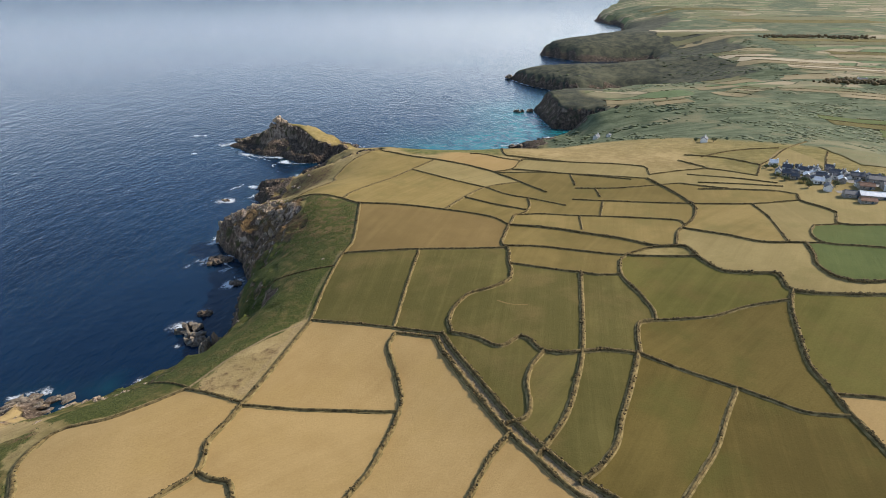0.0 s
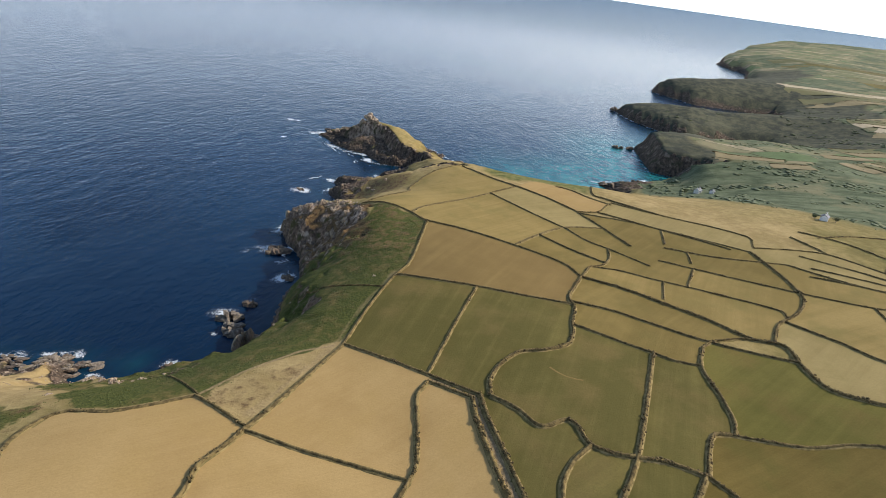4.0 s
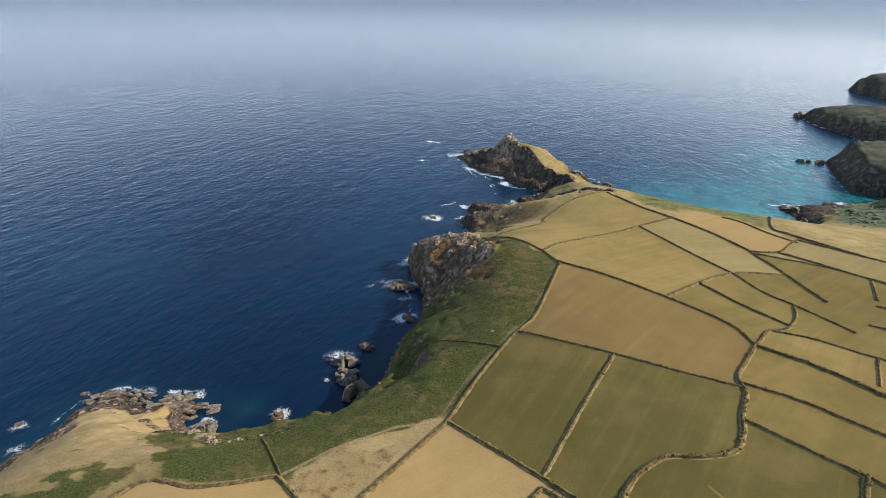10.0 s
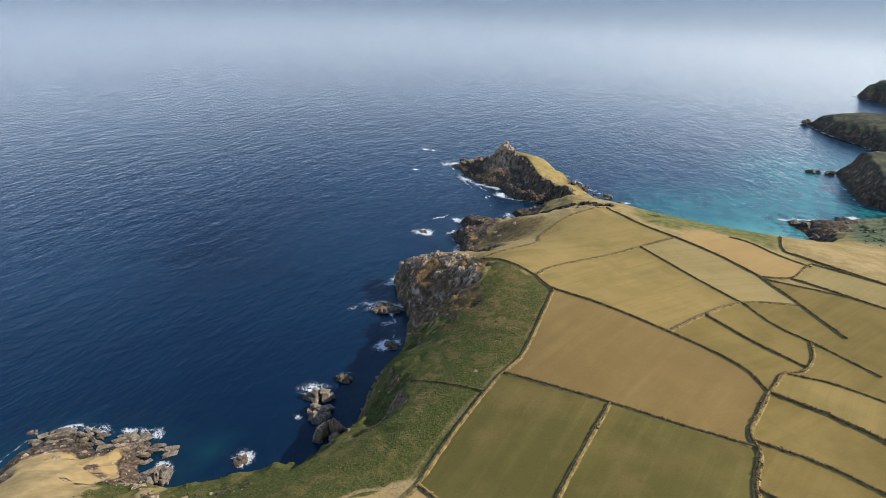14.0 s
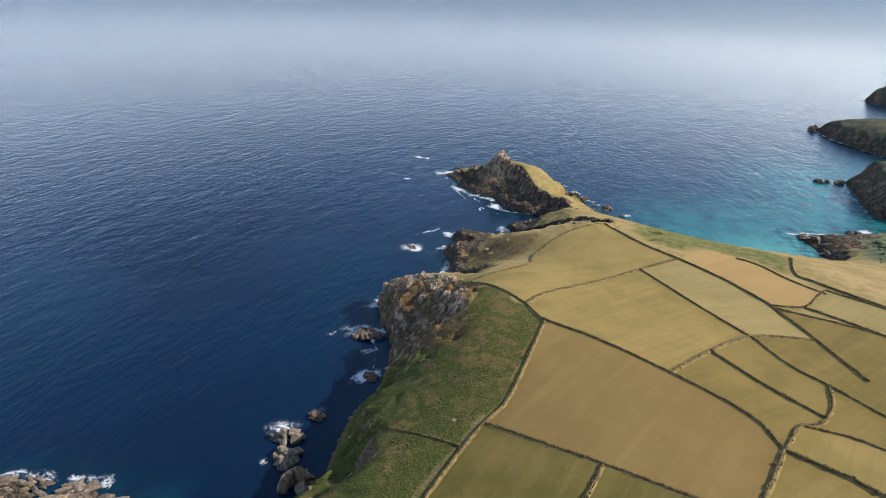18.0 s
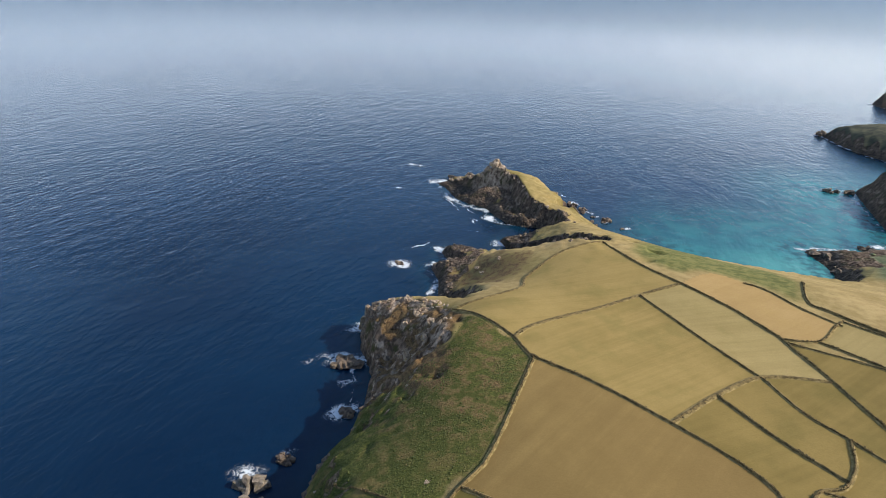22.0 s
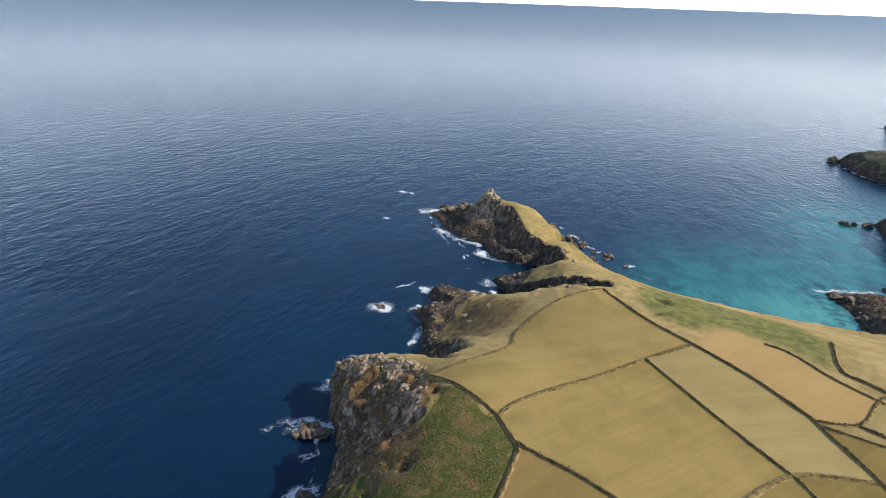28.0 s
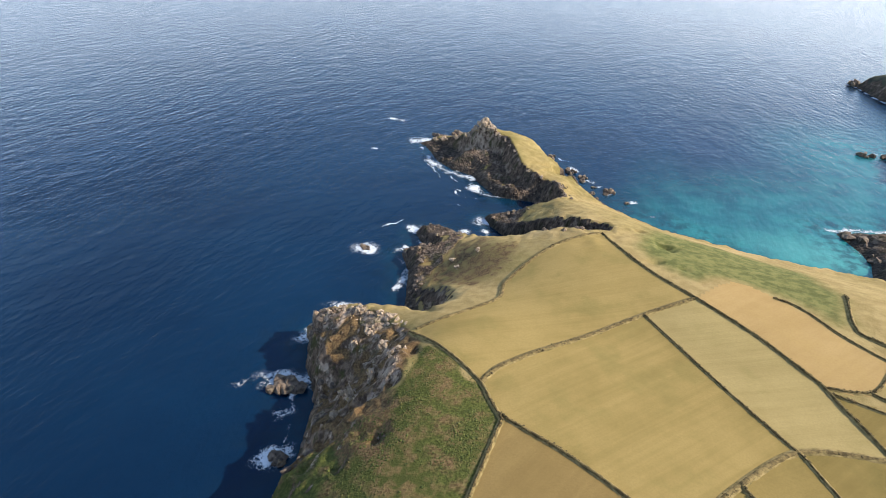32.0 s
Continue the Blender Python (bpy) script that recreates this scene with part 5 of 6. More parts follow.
for k, (x, y, a, b, turn) in enumerate([(-184, 198, 12, 4.5, 0.75), (-197, 199, 10, 4.5, 0.9), (-215, 193, 10, 4.5, 0.3), (-227, 186, 8, 4, 0.9), (-172, 192, 6, 3, 0.8), (-191, 190, 7, 4, 0.7)]):
    rock_ledge(x, y, a, b, turn, 560 + k)
SKERRIES = [(82, 628, 8, 6, 4.5), (95, 622, 10, 9, 8), (104, 634, 9, 6, 5), (96, 604, 9, 7, 7), (120, 655, 9, 5, 5), (124, 813, 6, 4, 6), (112, 809, 5, 3, 4),
            (105, 808, 6, 4, 5), (122, 1083, 9, 7, 12), (-112, 634, 5, 4, 4), (-101, 628, 4, 3, 3), (-78, 613, 5, 4, 4), (-136, 656, 4, 3, 3), (-240, 648, 7, 4, 4), (-228, 662, 8, 4, 6), (-158, 652, 4, 3, 3), (-168, 655, 3, 2.5, 2.5), (-146, 640, 4, 3, 3.4), (-132, 627, 3.6, 3, 3), (-122, 618, 3, 2.4, 2.6),
            (-94, 596, 4, 3, 3), (-84, 590, 3, 2.4, 2.4), (-88, 604, 3.4, 2.4, 2.6), (-66, 575, 3, 2.2, 2.2), (-52, 568, 3, 2, 2),
            (-164, 672, 3.0, 2.1, 2.4), (-148, 647, 3.0, 2.1, 2.4), (-134, 630, 4.0, 2.8, 3.2), (-122, 616, 5.0, 3.5, 4.0), (-112, 620, 4.0, 2.8, 3.2), (-100, 622, 6.0, 4.2, 4.8), (-89, 615, 4.0, 2.8, 3.2), (-78, 608, 5.0, 3.5, 4.0), (-61, 601, 4.0, 2.8, 3.2)]
for k, (x, y, a, b, h) in enumerate(SKERRIES):
    if k > 24:
        a, b, h = a * 0.6, b * 0.6, h * 0.45
    crag("skerry", (x, y, 0.1), (a, b, h), DARK_ROCK, "low dark skerry off the headland", k + 30, turn=k * 0.7, group="skerries")
OUTCROPS = [(-161, 376, 3.5, 2.6, 3.2), (-157, 375, 2.6, 2.2, 3.0), (-147, 375, 4.0, 2.4, 3.4), (-141, 374, 3.4, 2.2, 3.6), (-136, 375, 3.0, 2.0, 3.2), (-131, 373, 3.6, 2.6, 3.4),
            (-125, 373, 3.4, 2.4, 3.6), (-119, 372, 3.6, 2.8, 3.4), (-113, 370, 3.4, 2.4, 2.6), (-108, 367, 2.8, 2.0, 1.8), (-143, 370, 2.4, 1.8, 3.6), (-134, 369, 2.4, 1.6, 3.4)]
OUTCROPS2 = [(-134.5, 169, 2.8, 2.2, 2.6), (-151, 174.5, 2.4, 1.8, 1.8), (-142, 171, 2.0, 1.4, 1.6), (-127, 174, 1.8, 1.3, 1.4), (-147.5, 152, 2.6, 1.2, 1.2), (-97, 223, 1.6, 1.0, 1.0), (-94, 219, 1.2, 0.9, 0.9),
             (-111, 354, 4.5, 3.0, 7.0), (-107, 341, 2.2, 5.0, 6.0), (-111, 333, 2.2, 6.0, 6.0), (-115, 327, 1.8, 4.0, 4.0), (-98, 342, 1.7, 4.5, 4.0), (-101, 349, 1.8, 3.6, 4.0), (-96, 333, 1.5, 3.0, 2.4), (-118, 300, 2.4, 1.6, 2.0), (-124, 365, 3.0, 2.0, 4.0), (-138, 371, 3.6, 2.2, 5.0), (-150, 374, 3.0, 2.4, 5.0),
             (-113, 349, 3.4, 2.6, 4.0), (-106, 342, 1.8, 1.4, 2.2), (-104, 336, 1.6, 1.2, 2.0), (-107, 330, 1.7, 1.2, 2.2),
             (-113, 327, 2.6, 1.6, 2.6), (-118, 322, 2.4, 1.5, 2.8), (-121, 318, 2.0, 1.4, 2.4), (-102, 348, 1.6, 1.3, 1.8), (-128, 360, 2.4, 1.8, 3.4), (-107, 322, 1.4, 1.2, 1.8)]
OUTCROPS3 = [(-184, 619, 7.5, 5.5, 10.0), (-178, 618, 4.5, 3.6, 7.0), (-190, 620, 4.5, 3.6, 6.5), (-199, 622, 4.0, 3.0, 4.0), (-210, 626, 5.0, 3.0, 4.0), (-224, 629, 5.0, 3.0, 4.0), (-234, 631, 4.0, 3.0, 3.4), (-171, 616, 3.2, 2.4, 3.2), (-163, 614, 2.8, 2.0, 2.6), (-156, 607, 2.6, 1.8, 2.2), (-149, 599, 2.4, 1.8, 2.0), (-192, 611, 3.0, 2.4, 2.8),
             (-131, 581, 2.6, 1.8, 2.2), (-121, 579, 2.2, 1.8, 1.8), (-120, 440, 2.4, 1.8, 2.2), (-113, 451, 2.6, 2.0, 2.4), (-126, 448, 2.2, 1.6, 1.8)]
OUTCROPS4 = [(-41, 387, 2.4, 1.5, 1.0), (-43.5, 385.5, 1.6, 1.2, 0.9), (-39, 389, 1.3, 1.0, 0.8), (-62, 258, 1.5, 1.2, 1.3), (-104, 255, 1.4, 1.0, 1.2), (-150, 184, 2.0, 1.4, 2.2), (-162, 176, 1.8, 1.3, 1.8),
             (-205, 176, 2.2, 1.6, 1.6), (-214, 160, 2.0, 1.5, 1.5), (-222, 172, 2.6, 1.6, 1.8), (-216, 184, 2.8, 1.6, 1.8), (-207, 186, 2.4, 1.6, 1.8), (-225, 156, 2.4, 1.6, 1.8), (-195, 194, 2.6, 2.0, 2.6)]
for k, (x, y, a, b, h) in enumerate(OUTCROPS4 + OUTCROPS + OUTCROPS2 + OUTCROPS3):
    z = float(height(np.array([x]), np.array([y]))[0])
    near = x > -175 and 290 < y < 390
    a, b = (a * 1.25, b * 1.25) if near else (a, b)
    crag("rock_outcrop", (x, y, z - (1.6 if near else 0.7)), (a, b, h), PALE_ROCK, "pale weathered granite outcrop on the cliff top", k + 60, turn=k * 1.3, group="granite outcrops", count=9 if near else 11)


# ---- foam ----
def foam(cx, cy, rx, ry, turn, seed, amount=0.5, label="white surf breaking round a rock"):
    rx, ry = rx * 1.25, ry * 1.35
    nx, ny = max(8, int(rx * 2)), max(8, int(ry * 2))
    x, y = np.meshgrid(np.linspace(-rx, rx, nx), np.linspace(-ry, ry, ny))
    c, s = math.cos(turn), math.sin(turn)
    wx, wy = cx + x * c - y * s, cy + x * s + y * c
    edge = 1.7 * (amount + 0.15) * (1 - np.hypot(x / rx, y / ry)) - 0.60 + 0.75 * fbm(wx, wy, 6, 3, seed)
    ids = np.arange(x.size).reshape(x.shape)
    q = np.stack([ids[:-1, :-1], ids[:-1, 1:], ids[1:, 1:], ids[1:, :-1]], -1).reshape(-1, 4)
    keep = (edge.ravel()[q] > -0.75).any(1) & ((x / rx) ** 2 + (y / ry) ** 2 < 1.02).ravel()[q].all(1)
    at, inv = np.unique(q[keep], return_inverse=True)
    z = 0.22 + 0.14 * fbm(wx, wy, 2.2, 3, seed + 3)
    ob = mesh_object("surf", np.c_[wx.ravel(), wy.ravel(), z.ravel()][at], inv.reshape(-1, 4), FOAM)
    point_attribute(ob, "edge", np.stack([edge, edge, edge, np.ones_like(edge)], -1).reshape(-1, 4)[at])
    tagged(ob, label, "foam", "surf along the rocks", "stuff")


def surf_line(points, width, seed, label="thin white line of surf under the cliffs"):
    q = spline(points, 0.6)
    t = np.gradient(q, axis=0)
    t /= np.maximum(np.hypot(t[:, 0], t[:, 1]), 1e-6)[:, None]
    side = np.c_[t[:, 1], -t[:, 0]]
    across = np.linspace(-1, 1, 9)
    w = 2.3 * width * (0.25 + 0.9 * np.clip(0.5 + fbm(q[:, 0], q[:, 1], 9, 3, seed), 0, 1))
    drift = 2.2 * fbm(q[:, 0], q[:, 1], 6, 3, seed + 9)
    p = q[:, None] + side[:, None] * (across[None, :] * w[:, None] + drift[:, None])[..., None]
    z = 0.2 + 0.14 * fbm(p[..., 0], p[..., 1], 2.2, 3, seed + 3)
    v = np.concatenate([p, z[..., None]], -1)
    ids = np.arange(v.shape[0] * v.shape[1]).reshape(v.shape[:2])
    f = np.stack([ids[:-1, :-1], ids[1:, :-1], ids[1:, 1:], ids[:-1, 1:]], -1)
    edge = 0.22 - 1.0 * np.abs(across)[None, :] + 1.7 * fbm(p[..., 0], p[..., 1], 8, 4, seed + 5)
    ob = mesh_object("surf", v.reshape(-1, 3), f.reshape(-1, 4), FOAM)
    point_attribute(ob, "edge", np.stack([edge, edge, edge, np.ones_like(edge)], -1).reshape(-1, 4))
    tagged(ob, label, "foam", "surf along the rocks", "stuff")


surf_line([(-150, 560), (-166, 568), (-181, 582), (-199, 584), (-217, 594), (-238, 615), (-248, 622)], 2.2, 601)
surf_line([(-166, 560), (-186, 572), (-196, 580), (-212, 586), (-234, 606)], 1.3, 607)
surf_line([(-248, 624), (-246, 636), (-230, 648), (-210, 650)], 3.0, 611)
surf_line([(-147, 528), (-140, 517), (-128, 503)], 2.2, 617)
surf_line([(-170, 484), (-176, 492), (-164, 500), (-150, 497)], 2.4, 621)
surf_line([(-152, 425), (-154, 438), (-160, 450), (-171, 460), (-168, 470)], 3.2, 627)
surf_line([(-170, 370), (-168, 384), (-156, 396), (-142, 404)], 2.2, 631)
surf_line([(-134, 314), (-139, 328), (-150, 341), (-160, 354)], 1.8, 637)
surf_line([(-235, 150), (-232, 166), (-235, 178), (-225, 196), (-210, 198), (-202, 206), (-187, 210)], 1.6, 647)
surf_line([(-174, 556), (-190, 564), (-206, 578), (-226, 594)], 0.9, 603)
surf_line([(-158, 552), (-170, 548), (-178, 556)], 0.7, 605)
surf_line([(-205, 470), (-196, 482), (-188, 498)], 0.6, 657)
surf_line([(-178, 520), (-172, 532), (-158, 538)], 0.6, 659)
surf_line([(-140, 630), (-118, 612), (-96, 598), (-70, 576)], 1.8, 661)
surf_line([(126, 818), (130, 770), (138, 712)], 2.5, 671)
surf_line([(122, 1078), (146, 1018), (200, 945), (228, 932)], 4.0, 677)
surf_line([(224, 1408), (272, 1340), (304, 1300)], 4.0, 683)
surf_line([(70, 632), (90, 646), (112, 650), (132, 668)], 3.0, 687)
SURF = [(-190, 455, 13, 8, 0.2, 1.1), (-167, 372, 10, 5, 1.0, 0.7), (-158, 346, 15, 9, 0.3, 1.0), (-136, 311, 11, 8, 0.8, 1.05), (-146, 331, 9, 4, 0.9, 0.6), (-170, 372, 9, 6, 1.0, 0.8),
        (-167, 402, 14, 6, 0.3, 0.8), (-150, 440, 9, 14, 0.2, 0.7), (-169, 466, 9, 6, 0.6, 0.75), (-176, 490, 9, 6, 0.2, 0.75), (-163, 480, 8, 5, 0.2, 0.6),
        (-140, 523, 16, 6, 0.2, 0.75), (-145, 505, 8, 5, 1.0, 0.6), (-150, 562, 12, 4, 0.4, 0.62), (-166, 566, 11, 8, 1.9, 0.95), (-186, 582, 22, 6, -0.1, 0.75),
        (-213, 590, 20, 6, -0.5, 0.8), (-244, 631, 20, 11, 0.6, 0.95), (-236, 650, 16, 6, 0.6, 0.6), (-238, 184, 6, 3.5, 0.6, 0.75), (-243, 157, 7, 4, 0.6, 0.8), (-236, 140, 9, 4, 0.9, 0.7), (-297, 666, 14, 5, 0.1, 0.85), (-273, 593, 7, 3, 0.1, 0.7),
        (-218, 197, 12, 4, 0.5, 0.7), (-231, 182, 7, 3, 1.0, 0.5), (-199, 206, 8, 3, 0.4, 0.7), (-188, 209, 5, 3, 0.5, 0.75), (-147, 216, 7, 6, 0.5, 0.95)]
SURF2 = [(-148, 263, 10, 7, 0.5, 0.66), (-141, 281, 8, 5, 0.4, 0.8), (-143, 245, 4, 4, 0.3, 0.55), (-232, 148, 8, 4, 0.9, 0.75), (-238, 130, 8, 4, 0.8, 0.6), (-172, 196, 6, 6, 0.5, 0.6),
         (72, 633, 14, 5, 0.2, 0.75), (100, 648, 22, 5, 0.4, 0.66), (128, 670, 14, 5, 0.5, 0.7), (84, 610, 6, 8, 0.2, 0.5), (-112, 640, 10, 4, -0.6, 0.55), (-94, 624, 9, 4, -0.6, 0.5),
         (-128, 655, 8, 4, -0.3, 0.5), (-150, 672, 8, 3, 0, 0.5), (120, 818, 14, 5, 0.2, 0.6), (140, 740, 5, 30, 0.1, 0.4), (180, 975, 50, 5, -0.75, 0.55), (118, 1084, 14, 8, 0.2, 0.6),
         (224, 1410, 12, 14, 0.2, 0.6), (290, 1330, 40, 6, -0.75, 0.5), (-175, 330, 4, 10, -0.3, 0.35), (-40, 590, 9, 3, 0, 0.45),
         (-161, 675, 5.0, 2.5, 0.8, 0.6), (-145, 650, 5.0, 2.5, 0.8, 0.6), (-131, 633, 6.0, 3.0, 0.8, 0.6), (-119, 619, 7.0, 3.5, 0.8, 0.6), (-109, 623, 5.0, 2.5, 0.8, 0.6), (-97, 625, 8.0, 4.0, 0.8, 0.6), (-86, 618, 6.0, 3.0, 0.8, 0.6), (-75, 611, 7.0, 3.5, 0.8, 0.6), (-58, 604, 6.0, 3.0, 0.8, 0.6)]
for k, (x, y, a, b, turn, amount) in enumerate(SURF + SURF2):
    foam(x, y, a, b, turn, 400 + k * 3, amount)


# ---- the far farmland: strips of field with hedges between ----
# far fields: paler, greyer copies of the near grasses, with haze in the colour
PALE = field_material("pale_stubble", (0.36, 0.285, 0.175), (0.47, 0.385, 0.26), (0.31, 0.25, 0.14), 0.1)
FAR_TAN = field_material("far_tan_grass", (0.24, 0.19, 0.10), (0.33, 0.26, 0.145), (0.20, 0.17, 0.085), 0.2)
FAR_OLIVE = field_material("far_olive_grass", (0.12, 0.115, 0.05), (0.19, 0.175, 0.085), (0.20, 0.16, 0.08), 0.2)


def drape(name, cx, cy, w, d, turn, mat, label, lift=0.5, kind="structure", category="field"):
    nx, ny = max(2, int(w / 7)), max(2, int(d / 7))
    u, v = np.meshgrid(np.linspace(-w / 2, w / 2, nx + 1), np.linspace(-d / 2, d / 2, ny + 1))
    c, s = math.cos(turn), math.sin(turn)
    u, v = u + 14.0 * fbm(u + cx, v + cy, 40, 3, 7) * min(1.0, d / 25), v + 10.0 * fbm(u + cx + 50, v + cy, 60, 3, 9) * min(1.0, w / 90)
    x, y = cx + u * c - v * s, cy + u * s + v * c
    ids = np.arange(x.size).reshape(x.shape)
    q = np.stack([ids[:-1, :-1], ids[:-1, 1:], ids[1:, 1:], ids[1:, :-1]], -1).reshape(-1, 4)
    ob = mesh_object(name, np.c_[x.ravel(), y.ravel(), height(x, y).ravel() + lift], q, mat)
    return tagged(ob, label, category, "far fields", kind)


def far_hedge(a, b, seed, size=1.3):
    r = np.random.default_rng(seed)
    a, b = np.array(a, float), np.array(b, float)
    n = max(4, int(np.hypot(*(b - a)) / 0.45))
    k = r.uniform(0, 1, n)
    p = a + (b - a) * k[:, None] + r.normal(0, 0.5, (n, 2))
    p = p + np.c_[0 * k, 4 * fbm(p[:, 0], p[:, 1], 60, 2, 9)]
    p = p[fbm(p[:, 0], p[:, 1], 24, 2, 12) > -0.25]
    n = len(p)
    s = r.uniform(0.5, 1.2, n) * size * 0.6
    v, f = clumps(np.c_[p, height(p[:, 0], p[:, 1]) + s * 0.5], s, seed, 0.8)
    ob = mesh_object("far_hedge", v, f, BUSH)
    return tagged(ob, "dark far hedge between field strips", "hedge", "far hedges", "stuff")


TONES = {"t": (FAR_TAN, "far tan stubble strip"), "p": (PALE, "far pale stubble strip"), "d": (FAR_OLIVE, "far dry pasture"),
         "g": (LUSH, "far bright green field"), "o": (OLIVE, "far olive pasture"), "s": (FAR_TAN, "far straw field")}


def strips(cx, cy, w, d, turn, tones, across=True):
    """A block of narrow fields side by side, one letter of tones for each."""
    n = len(tones)
    c, s = math.cos(turn), math.sin(turn)
    for k, tone in enumerate(tones):
        mat, label = TONES[tone]
        o = (k - (n - 1) / 2) / n
        px, py = (0, o * d) if across else (o * w, 0)
        sw, sd = (w, d / n - 1.5) if across else (w / n - 1.5, d)
        drape("far_field", cx + px * c - py * s, cy + px * s + py * c, sw, sd, turn, mat, label)
        e = o + 0.5 / n
        ends = [(-w / 2, e * d), (w / 2, e * d)] if across else [(e * w, -d / 2), (e * w, d / 2)]
        far_hedge(*[(cx + u * c - v * s, cy + u * s + v * c) for u, v in ends], int(cx * 7 + cy + k))


strips(240, 700, 80, 66, -0.2, "dts")
strips(262, 655, 40, 36, 0.1, "sd")
strips(560, 960, 150, 60, -0.42, "tp")
strips(610, 885, 150, 60, -0.5, "tpt")
strips(470, 716, 90, 34, -0.35, "td")
strips(520, 676, 80, 40, -0.45, "st")
strips(386, 738, 56, 40, 0.5, "tdsd", False)
strips(412, 548, 70, 46, -0.3, "og")
strips(430, 500, 60, 34, -0.3, "g")
strips(530, 1040, 90, 50, 0.1, "pd")
strips(560, 1100, 110, 80, -0.15, "dts")
strips(600, 1330, 160, 70, 0.05, "td")
strips(425, 850, 60, 60, 0.2, "sd")
strips(370, 790, 46, 36, 0.0, "t")
strips(740, 1010, 130, 110, -0.3, "dso")
strips(800, 1190, 260, 90, -0.2, "do")
strips(640, 1430, 260, 110, -0.1, "dp")
strips(660, 770, 90, 70, -0.4, "dg")
strips(980, 1700, 400, 200, -0.1, "od")
strips(345, 388, 130, 56, -0.05, "ds", False)
strips(1150, 1250, 260, 160, -0.2, "odo")
strips(900, 2200, 320, 240, 0.0, "od")
strips(520, 830, 60, 40, -0.3, "s")
strips(700, 640, 120, 60, -0.4, "od")

# woods and gardens far off
for k, (x, y, a, b, n) in enumerate([(757, 1283, 70, 26, 150), (850, 1250, 50, 22, 110), (545, 775, 34, 15, 120), (590, 760, 30, 14, 90)]):
    p = np.c_[rng.normal(x, a * 0.5, n), rng.normal(y, b * 0.5, n)]
    s = rng.uniform(1.6, 3.4, n)
    v, f = clumps(np.c_[p, height(p[:, 0], p[:, 1]) + s * 0.5], s, 700 + k, 0.9)
    tagged(mesh_object("far_wood", v, f, BUSH), "dark far copse of low trees", "trees", kind="stuff")

# ---- the hamlet ----
RENDER = plain_material("white_render", (0.68, 0.66, 0.61), (0.82, 0.80, 0.76), 1.2, 0.9, 0.2, 0.02)
GRANITE = plain_material("granite_wall", (0.20, 0.18, 0.15), (0.40, 0.36, 0.31), 0.6, 0.9, 0.2, 0.08)
SLATE = plain_material("slate_roof", (0.045, 0.048, 0.058), (0.10, 0.105, 0.12), 0.7, 0.6, 0.4, 0.05)
SHEET = plain_material("pale_sheet_roof", (0.62, 0.63, 0.64), (0.80, 0.80, 0.80), 2.0, 0.6, 0.3, 0.03)
RUSTY = plain_material("rusty_sheet_roof", (0.16, 0.085, 0.055), (0.26, 0.15, 0.10), 1.5, 0.8, 0.2, 0.05)
PANE = plain_material("window_glass", (0.02, 0.025, 0.03), (0.05, 0.055, 0.06), 1.0, 0.12, 0.5, 0.002)
PAINT = plain_material("door_paint", (0.05, 0.08, 0.11), (0.09, 0.13, 0.16), 0.5, 0.5, 0.4, 0.01)
YARD = plain_material("gravel_yard", (0.22, 0.20, 0.18), (0.36, 0.33, 0.29), 1.5, 0.95, 0.1, 0.1)


def box(w, d, h, x=0, y=0, z=0, bevel=0.0):
    bm = bmesh.new()
    bmesh.ops.create_cube(bm, size=1, matrix=Matrix.Translation((x, y, z + h / 2)) @ Matrix.Diagonal((w, d, h, 1)))
    if bevel:
        bmesh.ops.bevel(bm, geom=bm.edges[:], offset=bevel, segments=1, affect="EDGES")
    return bm


def gabled(w, d, h, rise):
    """Walls with two gables; the ridge runs along the width."""
    bm = bmesh.new()
    prof = [(-d / 2, -1.5), (d / 2, -1.5), (d / 2, h), (0, h + rise), (-d / 2, h)]
    ends = [[bm.verts.new((x, y, z)) for y, z in prof] for x in (-w / 2, w / 2)]
    bm.faces.new(ends[0][::-1])
    bm.faces.new(ends[1])
    for i in range(5):
        j = (i + 1) % 5
        bm.faces.new((ends[0][i], ends[0][j], ends[1][j], ends[1][i]))
    return bm


def roof_slab(w, d, h, rise, over=0.35, thick=0.22):
    bm = bmesh.new()
    k = rise / (d / 2)
    low = h - over * k
    prof = [(-d / 2 - over, low), (0, h + rise), (d / 2 + over, low), (d / 2 + over, low + thick), (0, h + rise + thick), (-d / 2 - over, low + thick)]
    ends = [[bm.verts.new((x, y, z + 0.02)) for y, z in prof] for x in (-w / 2 - over * 0.6, w / 2 + over * 0.6)]
    bm.faces.new(ends[0])
    bm.faces.new(ends[1][::-1])
    for i in range(6):
        j = (i + 1) % 6
        bm.faces.new((ends[0][j], ends[0][i], ends[1][i], ends[1][j]))
    return bm


